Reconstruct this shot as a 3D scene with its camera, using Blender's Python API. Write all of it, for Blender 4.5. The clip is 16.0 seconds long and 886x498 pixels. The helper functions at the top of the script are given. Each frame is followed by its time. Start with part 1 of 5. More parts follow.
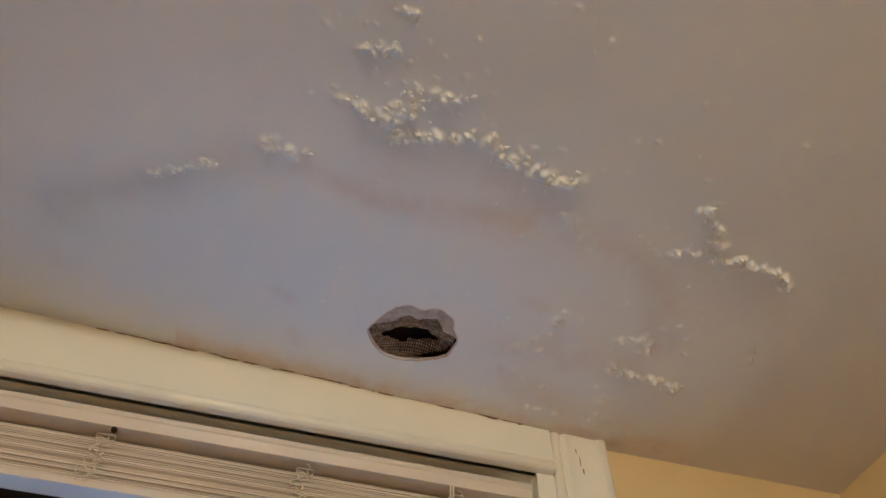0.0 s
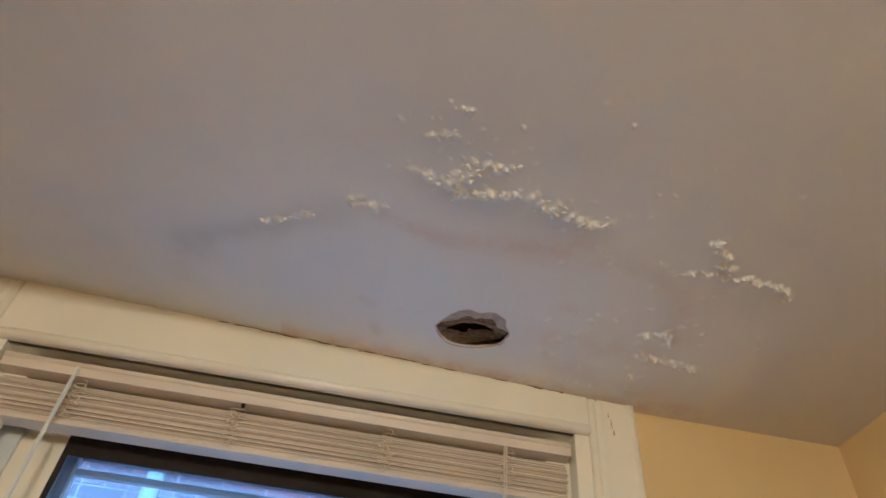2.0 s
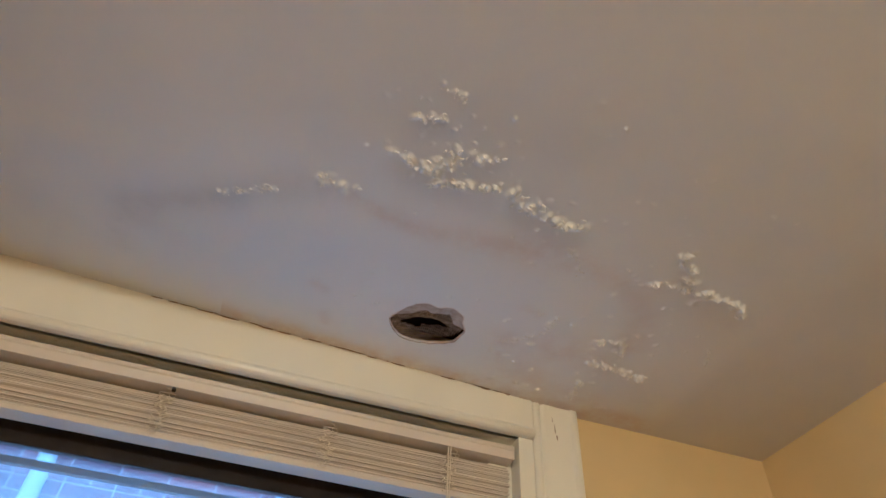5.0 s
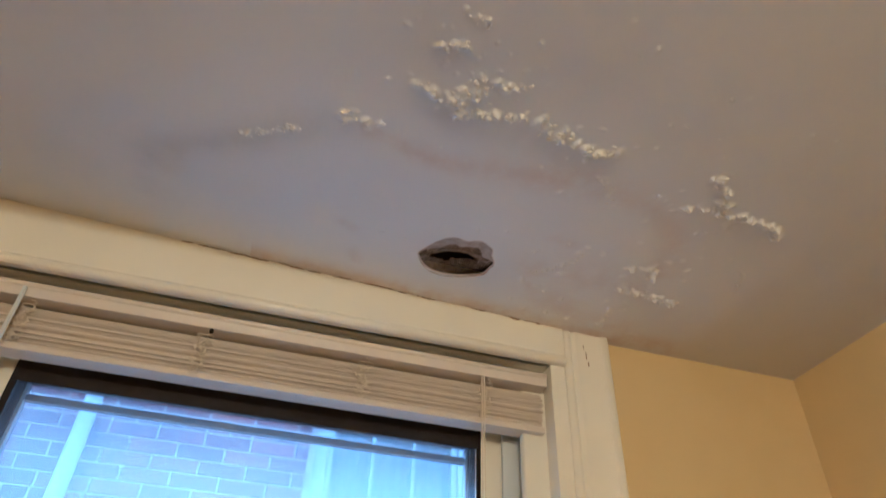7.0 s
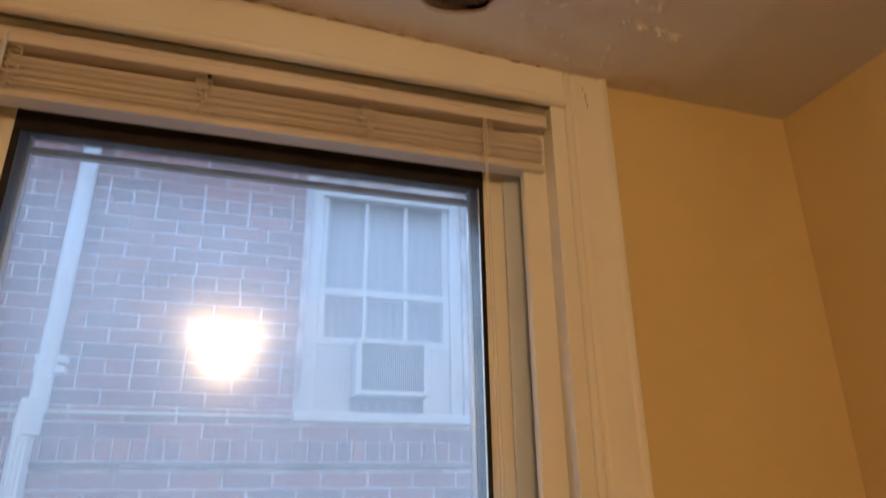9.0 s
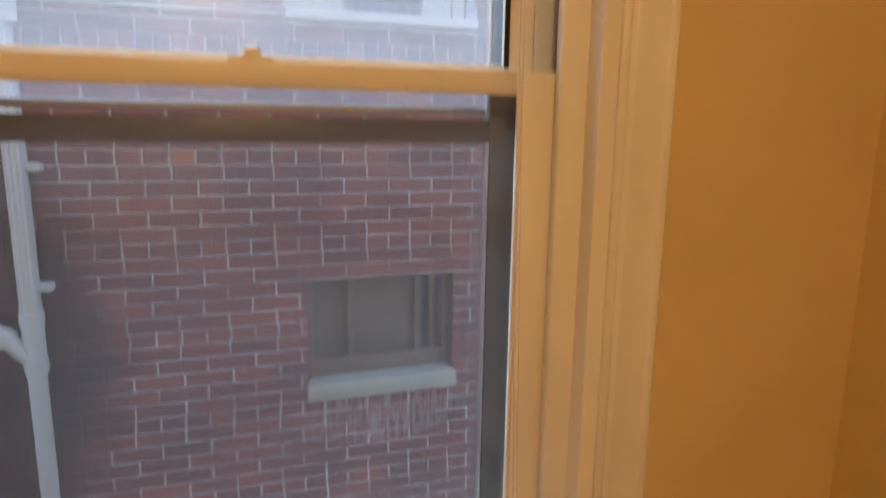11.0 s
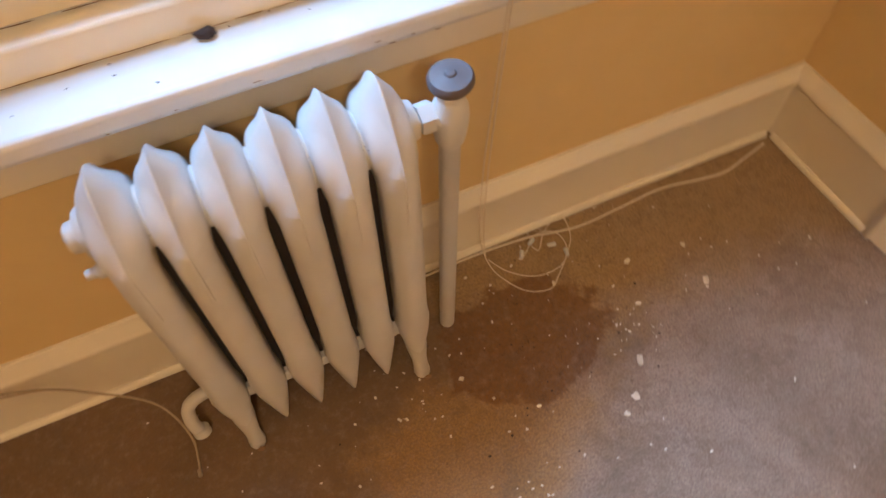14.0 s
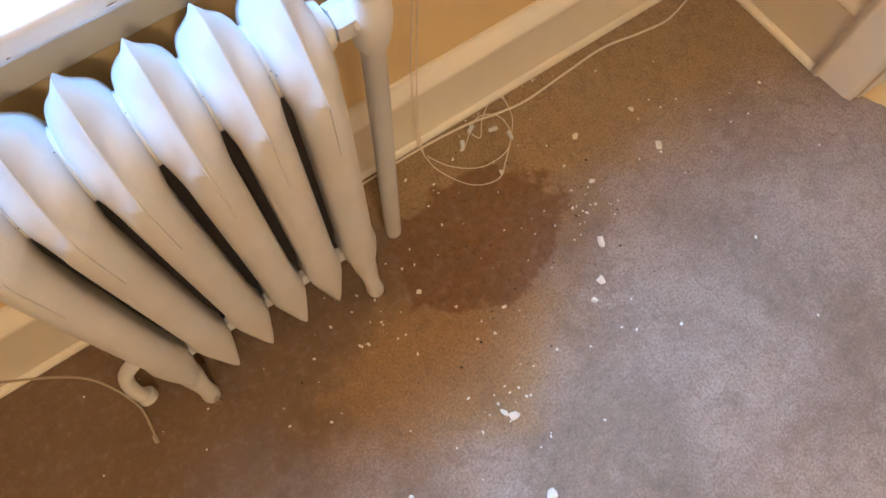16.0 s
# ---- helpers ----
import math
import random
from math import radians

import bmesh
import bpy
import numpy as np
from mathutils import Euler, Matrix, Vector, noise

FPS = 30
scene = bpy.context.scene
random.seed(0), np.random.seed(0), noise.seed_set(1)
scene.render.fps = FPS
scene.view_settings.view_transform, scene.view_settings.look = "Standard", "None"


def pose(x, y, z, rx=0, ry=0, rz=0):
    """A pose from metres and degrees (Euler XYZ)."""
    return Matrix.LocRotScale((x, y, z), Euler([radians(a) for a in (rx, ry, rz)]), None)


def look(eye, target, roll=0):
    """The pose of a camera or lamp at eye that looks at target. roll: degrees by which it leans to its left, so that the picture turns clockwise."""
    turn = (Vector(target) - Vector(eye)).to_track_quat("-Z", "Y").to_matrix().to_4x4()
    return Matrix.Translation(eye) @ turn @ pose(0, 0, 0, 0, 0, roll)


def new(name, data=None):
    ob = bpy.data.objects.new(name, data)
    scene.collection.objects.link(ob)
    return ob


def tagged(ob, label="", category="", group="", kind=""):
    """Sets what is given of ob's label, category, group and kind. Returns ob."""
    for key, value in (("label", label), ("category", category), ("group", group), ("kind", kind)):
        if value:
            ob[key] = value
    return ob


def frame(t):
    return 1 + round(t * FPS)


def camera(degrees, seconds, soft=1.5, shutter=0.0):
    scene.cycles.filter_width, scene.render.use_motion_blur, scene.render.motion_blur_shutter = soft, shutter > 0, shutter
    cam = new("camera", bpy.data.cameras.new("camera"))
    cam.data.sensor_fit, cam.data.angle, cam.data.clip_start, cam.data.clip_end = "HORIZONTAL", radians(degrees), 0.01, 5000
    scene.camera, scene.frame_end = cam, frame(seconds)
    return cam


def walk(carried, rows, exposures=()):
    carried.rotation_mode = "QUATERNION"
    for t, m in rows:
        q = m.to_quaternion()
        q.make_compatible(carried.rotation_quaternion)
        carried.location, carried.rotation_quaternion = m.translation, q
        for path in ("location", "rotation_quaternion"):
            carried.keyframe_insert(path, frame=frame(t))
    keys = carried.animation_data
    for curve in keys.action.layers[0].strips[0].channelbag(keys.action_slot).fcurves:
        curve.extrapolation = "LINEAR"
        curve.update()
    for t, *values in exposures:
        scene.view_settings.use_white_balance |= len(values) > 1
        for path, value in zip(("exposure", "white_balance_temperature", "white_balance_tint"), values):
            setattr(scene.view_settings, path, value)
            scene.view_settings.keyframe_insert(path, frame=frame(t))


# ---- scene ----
cam = camera(68.2, 16.0, shutter=0.5)
PATH = [
    (0, (-1.042, -0.923, 1.833), (-0.772, 0.226, 3.448), 2.0),
    (0.5, (-1.092, -0.968, 1.834), (-0.772, 0.191, 3.432), 1.1),
    (1, (-1.077, -1.083, 1.834), (-0.783, 0.155, 3.376), 1.8),
    (1.5, (-1.059, -1.185, 1.83), (-0.87, 0.197, 3.263), 4.9),
    (2, (-1.115, -1.213, 1.807), (-0.942, 0.204, 3.208), 5.8),
    (2.5, (-1.172, -1.187, 1.815), (-0.847, 0.201, 3.217), 2.4),
    (3, (-1.192, -1.175, 1.826), (-0.756, 0.192, 3.219), 2.4),
    (3.5, (-1.188, -1.164, 1.825), (-0.726, 0.192, 3.22), 2.7),
    (4, (-1.188, -1.159, 1.824), (-0.737, 0.188, 3.233), 3.0),
    (6.5, (-1.187, -1.142, 1.844), (-0.814, 0.282, 3.198), 3.2),
    (7, (-1.198, -1.143, 1.841), (-0.794, 0.368, 3.087), 2.6),
    (7.5, (-1.211, -1.13, 1.817), (-0.769, 0.429, 2.99), 1.8),
    (8, (-1.223, -1.113, 1.798), (-0.726, 0.509, 2.857), 1.0),
    (8.2, (-1.224, -1.106, 1.782), (-0.708, 0.542, 2.791), 0.4),
    (10.3, (-1.25, -1.055, 1.701), (-0.642, 0.85, 1.743), -0.1),
    (10.5, (-1.249, -1.027, 1.686), (-0.633, 0.875, 1.631), -0.1),
    (11, (-1.241, -0.988, 1.634), (-0.624, 0.876, 1.256), 0.8),
    (11.5, (-1.227, -1.011, 1.427), (-0.633, 0.809, 0.846), 1.4),
    (12, (-1.234, -0.979, 1.4), (-0.667, 0.737, 0.544), 0.7),
    (12.5, (-1.221, -0.943, 1.363), (-0.691, 0.602, 0.209), 1.2),
    (13, (-1.151, -0.868, 1.311), (-0.701, 0.523, -0.053), 2.9),
    (13.5, (-1.119, -0.817, 1.267), (-0.808, 0.364, -0.316), 0.4),
    (14, (-1.154, -0.719, 1.235), (-0.778, 0.281, -0.456), -3.9),
    (14.5, (-1.141, -0.628, 1.183), (-0.663, 0.121, -0.609), -1.8),
    (15, (-1.124, -0.61, 1.165), (-0.703, -0.007, -0.694), -0.1),
    (15.5, (-1.121, -0.602, 1.162), (-0.74, -0.055, -0.723), 0.0),
    (16, (-1.118, -0.594, 1.165), (-0.743, -0.02, -0.714), -1.2),
]

# exposure: stops, kelvin, tint
EXPO = [
    (0.0, 2.70, 3980, 2), (7.5, 2.68, 4030, 3), (8.2, 2.38, 4700, 9), (10.3, 1.48, 6700, 17), (10.7, 1.62, 6700, 17),
    (11.0, 2.14, 6600, 18), (11.5, 2.66, 6200, 12), (12.5, 2.30, 5800, 16), (13.1, 2.10, 5700, 17), (13.6, 2.36, 5500, 17),
    (14.2, 2.87, 5200, 15), (15.0, 3.05, 4900, 11), (16.0, 3.18, 4650, 10),
]
walk(cam, [(t, look(eye, target, roll)) for t, eye, target, roll in PATH], EXPO)

# ---- daylight and lamp ----
SUN_EL, SUN_ROT = radians(54), radians(329)
world = bpy.data.worlds.new("world")
scene.world = world
world.use_nodes = True
wn, wl = world.node_tree.nodes, world.node_tree.links
sky = wn.new("ShaderNodeTexSky")
sky.sky_type, sky.sun_disc = "NISHITA", False
sky.sun_elevation, sky.sun_rotation = SUN_EL, SUN_ROT
wl.new(sky.outputs[0], wn["Background"].inputs[0])
wn["Background"].inputs[1].default_value = 0.15

sun = new("sun", bpy.data.lights.new("sun", "SUN"))
sun.data.energy, sun.data.angle, sun.data.color = 1.8, radians(40), (0.48, 0.74, 1.0)
sun.matrix_world = look((-3, 5, 8), (0, 0, 0))

LAMP_AT = (-1.31, -2.20, 2.525)
LAMP_W = 8.5
bulb_light = new("ceiling_lamp_light", bpy.data.lights.new("ceiling_lamp_light", "POINT"))
bulb_light.data.energy, bulb_light.data.color, bulb_light.data.shadow_soft_size = LAMP_W, (1.0, 0.62, 0.27), 0.09
bulb_light.location = (LAMP_AT[0], LAMP_AT[1], LAMP_AT[2] - 0.085)


# ---- node helpers ----
def material(name, base, rough=0.6, metal=0.0, spec=0.5):
    m = bpy.data.materials.new(name)
    m.use_nodes = True
    b = m.node_tree.nodes["Principled BSDF"]
    b.inputs["Base Color"].default_value = (*base, 1)
    b.inputs["Roughness"].default_value, b.inputs["Metallic"].default_value = rough, metal
    b.inputs["Specular IOR Level"].default_value = spec
    return m


class Nodes:
    """Short hands for one material's node tree."""

    def __init__(self, m):
        self.t, self.b = m.node_tree, m.node_tree.nodes.get("Principled BSDF")
        self.co = self.t.nodes.new("ShaderNodeTexCoord").outputs["Object"]

    def put(self, socket, value):
        if isinstance(value, bpy.types.NodeSocket):
            self.t.links.new(value, socket)
        elif isinstance(value, (tuple, list)) and socket.type == "RGBA":
            socket.default_value = (*value, 1)
        else:
            socket.default_value = value

    def noise(self, scale, detail=4.0, rough=0.6, co=None, distort=0.0):
        n = self.t.nodes.new("ShaderNodeTexNoise")
        self.t.links.new(co or self.co, n.inputs["Vector"])
        n.inputs["Scale"].default_value, n.inputs["Detail"].default_value = scale, detail
        n.inputs["Roughness"].default_value, n.inputs["Distortion"].default_value = rough, distort
        return n.outputs["Fac"]

    def stretch(self, sx, sy, sz):
        n = self.t.nodes.new("ShaderNodeMapping")
        self.t.links.new(self.co, n.inputs[0])
        n.inputs["Scale"].default_value = (sx, sy, sz)
        return n.outputs[0]

    def ramp(self, fac, *stops):
        n = self.t.nodes.new("ShaderNodeMapRange")
        n.interpolation_type = "SMOOTHSTEP"
        self.t.links.new(fac, n.inputs[0])
        for i, v in enumerate(stops):
            n.inputs[i + 1].default_value = v
        return n.outputs[0]

    def math(self, op, a, b=0.0):
        n = self.t.nodes.new("ShaderNodeMath")
        n.operation = op
        self.put(n.inputs[0], a), self.put(n.inputs[1], b)
        return n.outputs[0]

    def mix(self, fac, a, b, how="MIX"):
        n = self.t.nodes.new("ShaderNodeMix")
        n.data_type, n.blend_type = "RGBA", how
        self.put(n.inputs[0], fac), self.put(n.inputs[6], a), self.put(n.inputs[7], b)
        return n.outputs[2]

    def attribute(self, name):
        n = self.t.nodes.new("ShaderNodeAttribute")
        n.attribute_name = name
        return n.outputs["Fac"]

    def place(self):
        """Coordinates that run on from piece to piece."""
        self.co = self.t.nodes.new("ShaderNodeNewGeometry").outputs["Position"]
        return self

    def random(self):
        return self.t.nodes.new("ShaderNodeObjectInfo").outputs["Random"]

    def island(self):
        return self.t.nodes.new("ShaderNodeNewGeometry").outputs["Random Per Island"]

    def near(self, x, y, z, sx, sy, sz):
        """Distance from a place, in units of sx, sy, sz."""
        n = self.t.nodes.new("ShaderNodeVectorMath")
        n.operation = "SUBTRACT"
        self.t.links.new(self.co, n.inputs[0])
        n.inputs[1].default_value = (x, y, z)
        d = self.t.nodes.new("ShaderNodeVectorMath")
        d.operation = "DIVIDE"
        self.t.links.new(n.outputs[0], d.inputs[0])
        d.inputs[1].default_value = (sx, sy, sz)
        le = self.t.nodes.new("ShaderNodeVectorMath")
        le.operation = "LENGTH"
        self.t.links.new(d.outputs[0], le.inputs[0])
        return le.outputs["Value"]

    def colour(self, c):
        self.put(self.b.inputs["Base Color"], c)

    def rough(self, r):
        self.put(self.b.inputs["Roughness"], r)

    def bump(self, h, strength=0.3, dist=0.002):
        n = self.t.nodes.new("ShaderNodeBump")
        n.inputs["Strength"].default_value, n.inputs["Distance"].default_value = strength, dist
        self.t.links.new(h, n.inputs["Height"])
        self.t.links.new(n.outputs[0], self.b.inputs["Normal"])


# ---- materials ----
def painted(name, base, dark, rough, bump=0.15, scale=1.0):
    m = material(name, base, rough)
    n = Nodes(m)
    big = n.ramp(n.noise(2.2 * scale, 3), 0.35, 0.7, 0.0, 1.0)
    c = n.mix(n.math("MULTIPLY", big, 0.35), base, dark)
    grime = n.ramp(n.noise(38 * scale, 6, 0.7), 0.62, 0.8, 0.0, 0.25)
    n.colour(n.mix(grime, c, dark))
    n.rough(n.ramp(n.noise(14, 3), 0.3, 0.7, rough - 0.08, rough + 0.1))
    fine = n.math("ADD", n.math("MULTIPLY", n.noise(160, 3), 0.5), n.noise(22, 2))
    n.bump(fine, bump, 0.0015)
    return m


WALL = painted("yellow_wall_paint", (0.71, 0.54, 0.245), (0.61, 0.445, 0.17), 0.55)
TRIM = painted("cream_trim_paint", (0.84, 0.79, 0.66), (0.71, 0.63, 0.48), 0.38, 0.12)
STOOLW = painted("white_stool_paint", (0.68, 0.68, 0.665), (0.56, 0.53, 0.48), 0.35, 0.12)
RAD = painted("white_radiator_paint", (0.63, 0.625, 0.61), (0.50, 0.465, 0.41), 0.36, 0.12, 2.0)
BLIND = painted("cream_vinyl", (0.70, 0.62, 0.52), (0.54, 0.45, 0.36), 0.42, 0.05)

CEIL = material("ceiling_paint", (0.78, 0.75, 0.72), 0.75)
n = Nodes(CEIL)
c = n.mix(n.ramp(n.noise(1.7, 3), 0.3, 0.7, 0.0, 1.0), (0.70, 0.665, 0.60), (0.63, 0.595, 0.535))
# Daylight near the window goes in here as a paler tint.
c = n.mix(n.attribute("tone_patch"), c, (0.80, 0.78, 0.755))
rust = n.math("MULTIPLY", n.attribute("rust"), n.ramp(n.noise(16, 5, 0.65), 0.3, 0.65, 0.15, 1.0))
c = n.mix(rust, c, (0.54, 0.33, 0.20))
smut = n.math("MULTIPLY", n.attribute("smudge"), n.ramp(n.noise(9, 4), 0.3, 0.7, 0.4, 1.0))
c = n.mix(smut, c, (0.42, 0.38, 0.33))
c = n.mix(n.math("MULTIPLY", n.attribute("chalk"), 0.9), c, (0.84, 0.80, 0.70))
n.colour(c)
n.bump(n.math("ADD", n.noise(9, 3), n.math("MULTIPLY", n.noise(120, 4), 0.35)), 0.25, 0.003)

CHALK = material("crumbled_plaster", (0.80, 0.75, 0.64), 0.9)
n = Nodes(CHALK)
n.colour(n.mix(n.ramp(n.noise(60, 4), 0.35, 0.7, 0.0, 0.7), (0.82, 0.78, 0.68), (0.68, 0.60, 0.47)))
n.bump(n.noise(300, 4), 0.5, 0.001)

CRACK = painted("brown_crack", (0.28, 0.18, 0.10), (0.14, 0.08, 0.05), 0.95)
BROWN_COAT = material("brown_coat_plaster", (0.33, 0.25, 0.18), 0.95)
n = Nodes(BROWN_COAT)
n.colour(n.mix(n.ramp(n.noise(70, 5), 0.35, 0.7, 0.0, 1.0), (0.52, 0.44, 0.37), (0.36, 0.28, 0.22)))
n.bump(n.noise(220, 5), 0.7, 0.002)

LATH = material("rusty_metal_lath", (0.16, 0.09, 0.05), 0.7, 0.2)
n = Nodes(LATH)
n.colour(n.mix(n.ramp(n.noise(90, 5), 0.35, 0.7, 0.0, 1.0), (0.22, 0.15, 0.11), (0.56, 0.43, 0.33)))
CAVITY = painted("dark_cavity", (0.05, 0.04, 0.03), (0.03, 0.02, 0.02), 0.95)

CARPET = material("worn_carpet", (0.30, 0.25, 0.22), 0.97, 0.0, 0.1)
n = Nodes(CARPET)
tone_patch = n.ramp(n.noise(3.2, 5, 0.62, distort=0.4), 0.36, 0.66, 0.0, 1.0)
c = n.mix(tone_patch, (0.47, 0.368, 0.29), (0.30, 0.228, 0.163))
c = n.mix(n.ramp(n.noise(8.5, 6, 0.72, distort=0.6), 0.50, 0.70, 0.0, 0.55), c, (0.58, 0.475, 0.395))
wob = n.math("MULTIPLY", n.math("SUBTRACT", n.noise(11, 6, 0.65), 0.5), 1.3)
wob2 = n.math("MULTIPLY", n.math("SUBTRACT", n.noise(5, 5, 0.65), 0.5), 1.6)
dirt = n.ramp(n.math("ADD", n.near(-1.40, -0.10, 0, 0.92, 0.46, 1), wob2), 0.55, 1.15, 1.0, 0.0)
c = n.mix(n.math("MULTIPLY", dirt, 0.88), c, (0.185, 0.114, 0.048))
tan = n.ramp(n.math("ADD", n.near(-0.72, -0.14, 0, 0.24, 0.20, 1), wob2), 0.6, 1.1, 1.0, 0.0)
c = n.mix(n.math("MULTIPLY", tan, 0.75), c, (0.56, 0.375, 0.145))
olive = n.ramp(n.math("ADD", n.near(-0.33, -0.03, 0, 0.70, 0.30, 1), wob2), 0.5, 1.2, 1.0, 0.0)
c = n.mix(n.math("MULTIPLY", olive, 0.8), c, (0.46, 0.335, 0.165))
ochre = n.ramp(n.math("ADD", n.near(-0.96, -0.42, 0, 0.26, 0.17, 1), wob2), 0.5, 1.2, 1.0, 0.0)
c = n.mix(n.math("MULTIPLY", ochre, 0.8), c, (0.48, 0.295, 0.105))
wet = n.ramp(n.math("ADD", n.near(-0.81, -0.255, 0, 0.20, 0.15, 1), n.math("ADD", n.math("MULTIPLY", wob, 0.75), n.math("MULTIPLY", wob2, 0.35))), 0.84, 0.95, 1.0, 0.0)
c = n.mix(n.math("MULTIPLY", wet, 0.80), c, (0.215, 0.094, 0.026))
spots = n.ramp(n.noise(55, 3, 0.6), 0.66, 0.73, 0.0, 0.65)
spots = n.math("MULTIPLY", spots, n.ramp(n.near(-0.8, -0.2, 0, 0.5, 0.4, 1), 0.3, 1.3, 1.0, 0.15))
c = n.mix(spots, c, (0.07, 0.045, 0.03))
streak = n.ramp(n.noise(85, 6, 0.78, distort=1.2), 0.46, 0.70, 0.0, 0.60)
c = n.mix(n.math("MULTIPLY", streak, n.math("MAXIMUM", wet, n.math("MULTIPLY", dirt, 0.3))), c, (0.055, 0.032, 0.016))
blot = n.ramp(n.noise(17, 5, 0.7), 0.52, 0.70, 0.0, 0.35)
c = n.mix(blot, c, (0.20, 0.15, 0.125))
c = n.mix(n.ramp(n.noise(210, 4, 0.75), 0.46, 0.64, 0.0, 0.55), c, (0.15, 0.105, 0.075))
c = n.mix(n.ramp(n.noise(26, 6, 0.75, distort=0.8), 0.46, 0.66, 0.0, 0.55), c, n.mix(0.5, c, (0.12, 0.085, 0.055)))
c = n.mix(n.ramp(n.noise(48, 6, 0.8), 0.46, 0.74, 0.0, 0.4), c, n.mix(0.5, c, (0.66, 0.54, 0.42)))
pile = n.noise(420, 3, 0.7)
c = n.mix(n.ramp(pile, 0.36, 0.62, 0.6, 0.0), c, (0.17, 0.125, 0.095))
n.colour(c)
n.bump(n.math("ADD", pile, n.math("MULTIPLY", n.noise(150, 3), 0.5)), 0.4, 0.003)

def brick_material(name, single):
    m = material(name, (0.21, 0.085, 0.065), 0.88)
    n = Nodes(m).place()
    c = n.mix(n.random() if single else n.island(), (0.33, 0.104, 0.09), (0.14, 0.057, 0.068))
    c = n.mix(n.ramp(n.noise(1.9, 4, 0.6), 0.46, 0.66, 0.0, 0.75), c, (0.085, 0.047, 0.07))
    c = n.mix(n.ramp(n.noise(45, 5), 0.35, 0.75, 0.0, 0.4), c, (0.26, 0.12, 0.10))
    drip = n.ramp(n.noise(1.0, 4, 0.7, co=n.stretch(60, 1, 5)), 0.42, 0.62, 0.0, 0.7)
    drip = n.math("MULTIPLY", drip, n.ramp(n.near(-0.54, 2.06, 0.20, 0.44, 0.5, 0.19), 0.7, 1.1, 1.0, 0.0))
    c = n.mix(drip, c, (0.42, 0.39, 0.38))
    # Bricks turn darker towards the lower left of the wall.
    left_dark = n.ramp(n.math("ADD", n.near(-2.55, 2.06, 0.55, 1.05, 1.0, 1.45), n.math("MULTIPLY", n.math("SUBTRACT", n.noise(3, 4), 0.5), 0.5)), 0.66, 0.86, 0.88, 0.0)
    n.colour(n.mix(left_dark, c, (0.022, 0.016, 0.013)))
    n.bump(n.noise(120, 5), 0.6, 0.003)
    return m


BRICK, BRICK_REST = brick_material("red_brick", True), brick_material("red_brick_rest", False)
ORANGE = painted("orange_brick", (0.42, 0.16, 0.09), (0.30, 0.12, 0.08), 0.88, 0.5)
DARK_BRICK = painted("dark_brick", (0.10, 0.055, 0.045), (0.05, 0.035, 0.03), 0.92, 0.5)
MORTAR = material("grey_mortar", (0.5, 0.45, 0.43), 0.95)
n = Nodes(MORTAR).place()
c = n.mix(n.ramp(n.noise(7, 5, 0.7), 0.40, 0.66, 0.0, 1.0), (0.60, 0.55, 0.53), (0.33, 0.265, 0.25))
# Mortar darkens to the left along with the bricks.
left_dark = n.ramp(n.math("ADD", n.near(-2.55, 2.06, 0.55, 1.05, 1.0, 1.45), n.math("MULTIPLY", n.math("SUBTRACT", n.noise(3, 4), 0.5), 0.5)), 0.66, 0.86, 0.9, 0.0)
n.colour(n.mix(left_dark, c, (0.03, 0.022, 0.018)))
n.bump(n.noise(90, 5), 0.5, 0.003)
STONE = painted("grey_stone", (0.47, 0.48, 0.40), (0.27, 0.28, 0.23), 0.9, 0.4)
PVC = painted("white_pvc", (0.66, 0.68, 0.68), (0.52, 0.54, 0.54), 0.4, 0.03)
WHITE = painted("white_window_paint", (0.64, 0.64, 0.61), (0.50, 0.50, 0.47), 0.5, 0.1)
BRONZE = painted("dark_bronze_aluminium", (0.075, 0.065, 0.055), (0.045, 0.04, 0.035), 0.45, 0.05)
ALU = material("mill_aluminium", (0.55, 0.56, 0.57), 0.35, 0.8)
n = Nodes(ALU)
n.rough(n.ramp(n.noise(30, 4), 0.3, 0.7, 0.28, 0.5))
WOOD = painted("weathered_wood", (0.20, 0.16, 0.12), (0.11, 0.085, 0.065), 0.85, 0.3)
DARKGLASS = material("dark_window_glass", (0.10, 0.12, 0.14), 0.12)
CURTAIN = painted("pale_curtain", (0.46, 0.49, 0.52), (0.39, 0.42, 0.45), 0.8, 0.2)
GRILLE = painted("grey_grille", (0.30, 0.31, 0.32), (0.22, 0.23, 0.24), 0.6, 0.1)
KNOB = painted("worn_brown_wheel", (0.10, 0.085, 0.09), (0.25, 0.22, 0.21), 0.5, 0.3, 3.0)
LUMP = painted("dark_putty", (0.045, 0.03, 0.025), (0.09, 0.06, 0.045), 0.8, 0.6)
CORD = painted("off_white_cord", (0.74, 0.66, 0.52), (0.60, 0.50, 0.36), 0.6, 0.1)
CABLE = painted("tan_cable", (0.42, 0.34, 0.22), (0.30, 0.23, 0.15), 0.6, 0.1)
# Colour of small black parts and of the shade painted between radiator sections.
BLACK_AND_SHADE = painted("black_and_gap_shade", (0.018, 0.013, 0.011), (0.03, 0.022, 0.018), 0.9, 0.3)
ASPHALT = painted("asphalt", (0.06, 0.06, 0.06), (0.04, 0.04, 0.04), 0.95, 0.5)
DOOR = painted("cream_door_paint", (0.78, 0.72, 0.58), (0.66, 0.58, 0.43), 0.4)
BOARD = painted("brown_board", (0.17, 0.145, 0.115), (0.10, 0.085, 0.07), 0.85, 0.2)
BRASS = material("brass", (0.60, 0.42, 0.16), 0.3, 1.0)


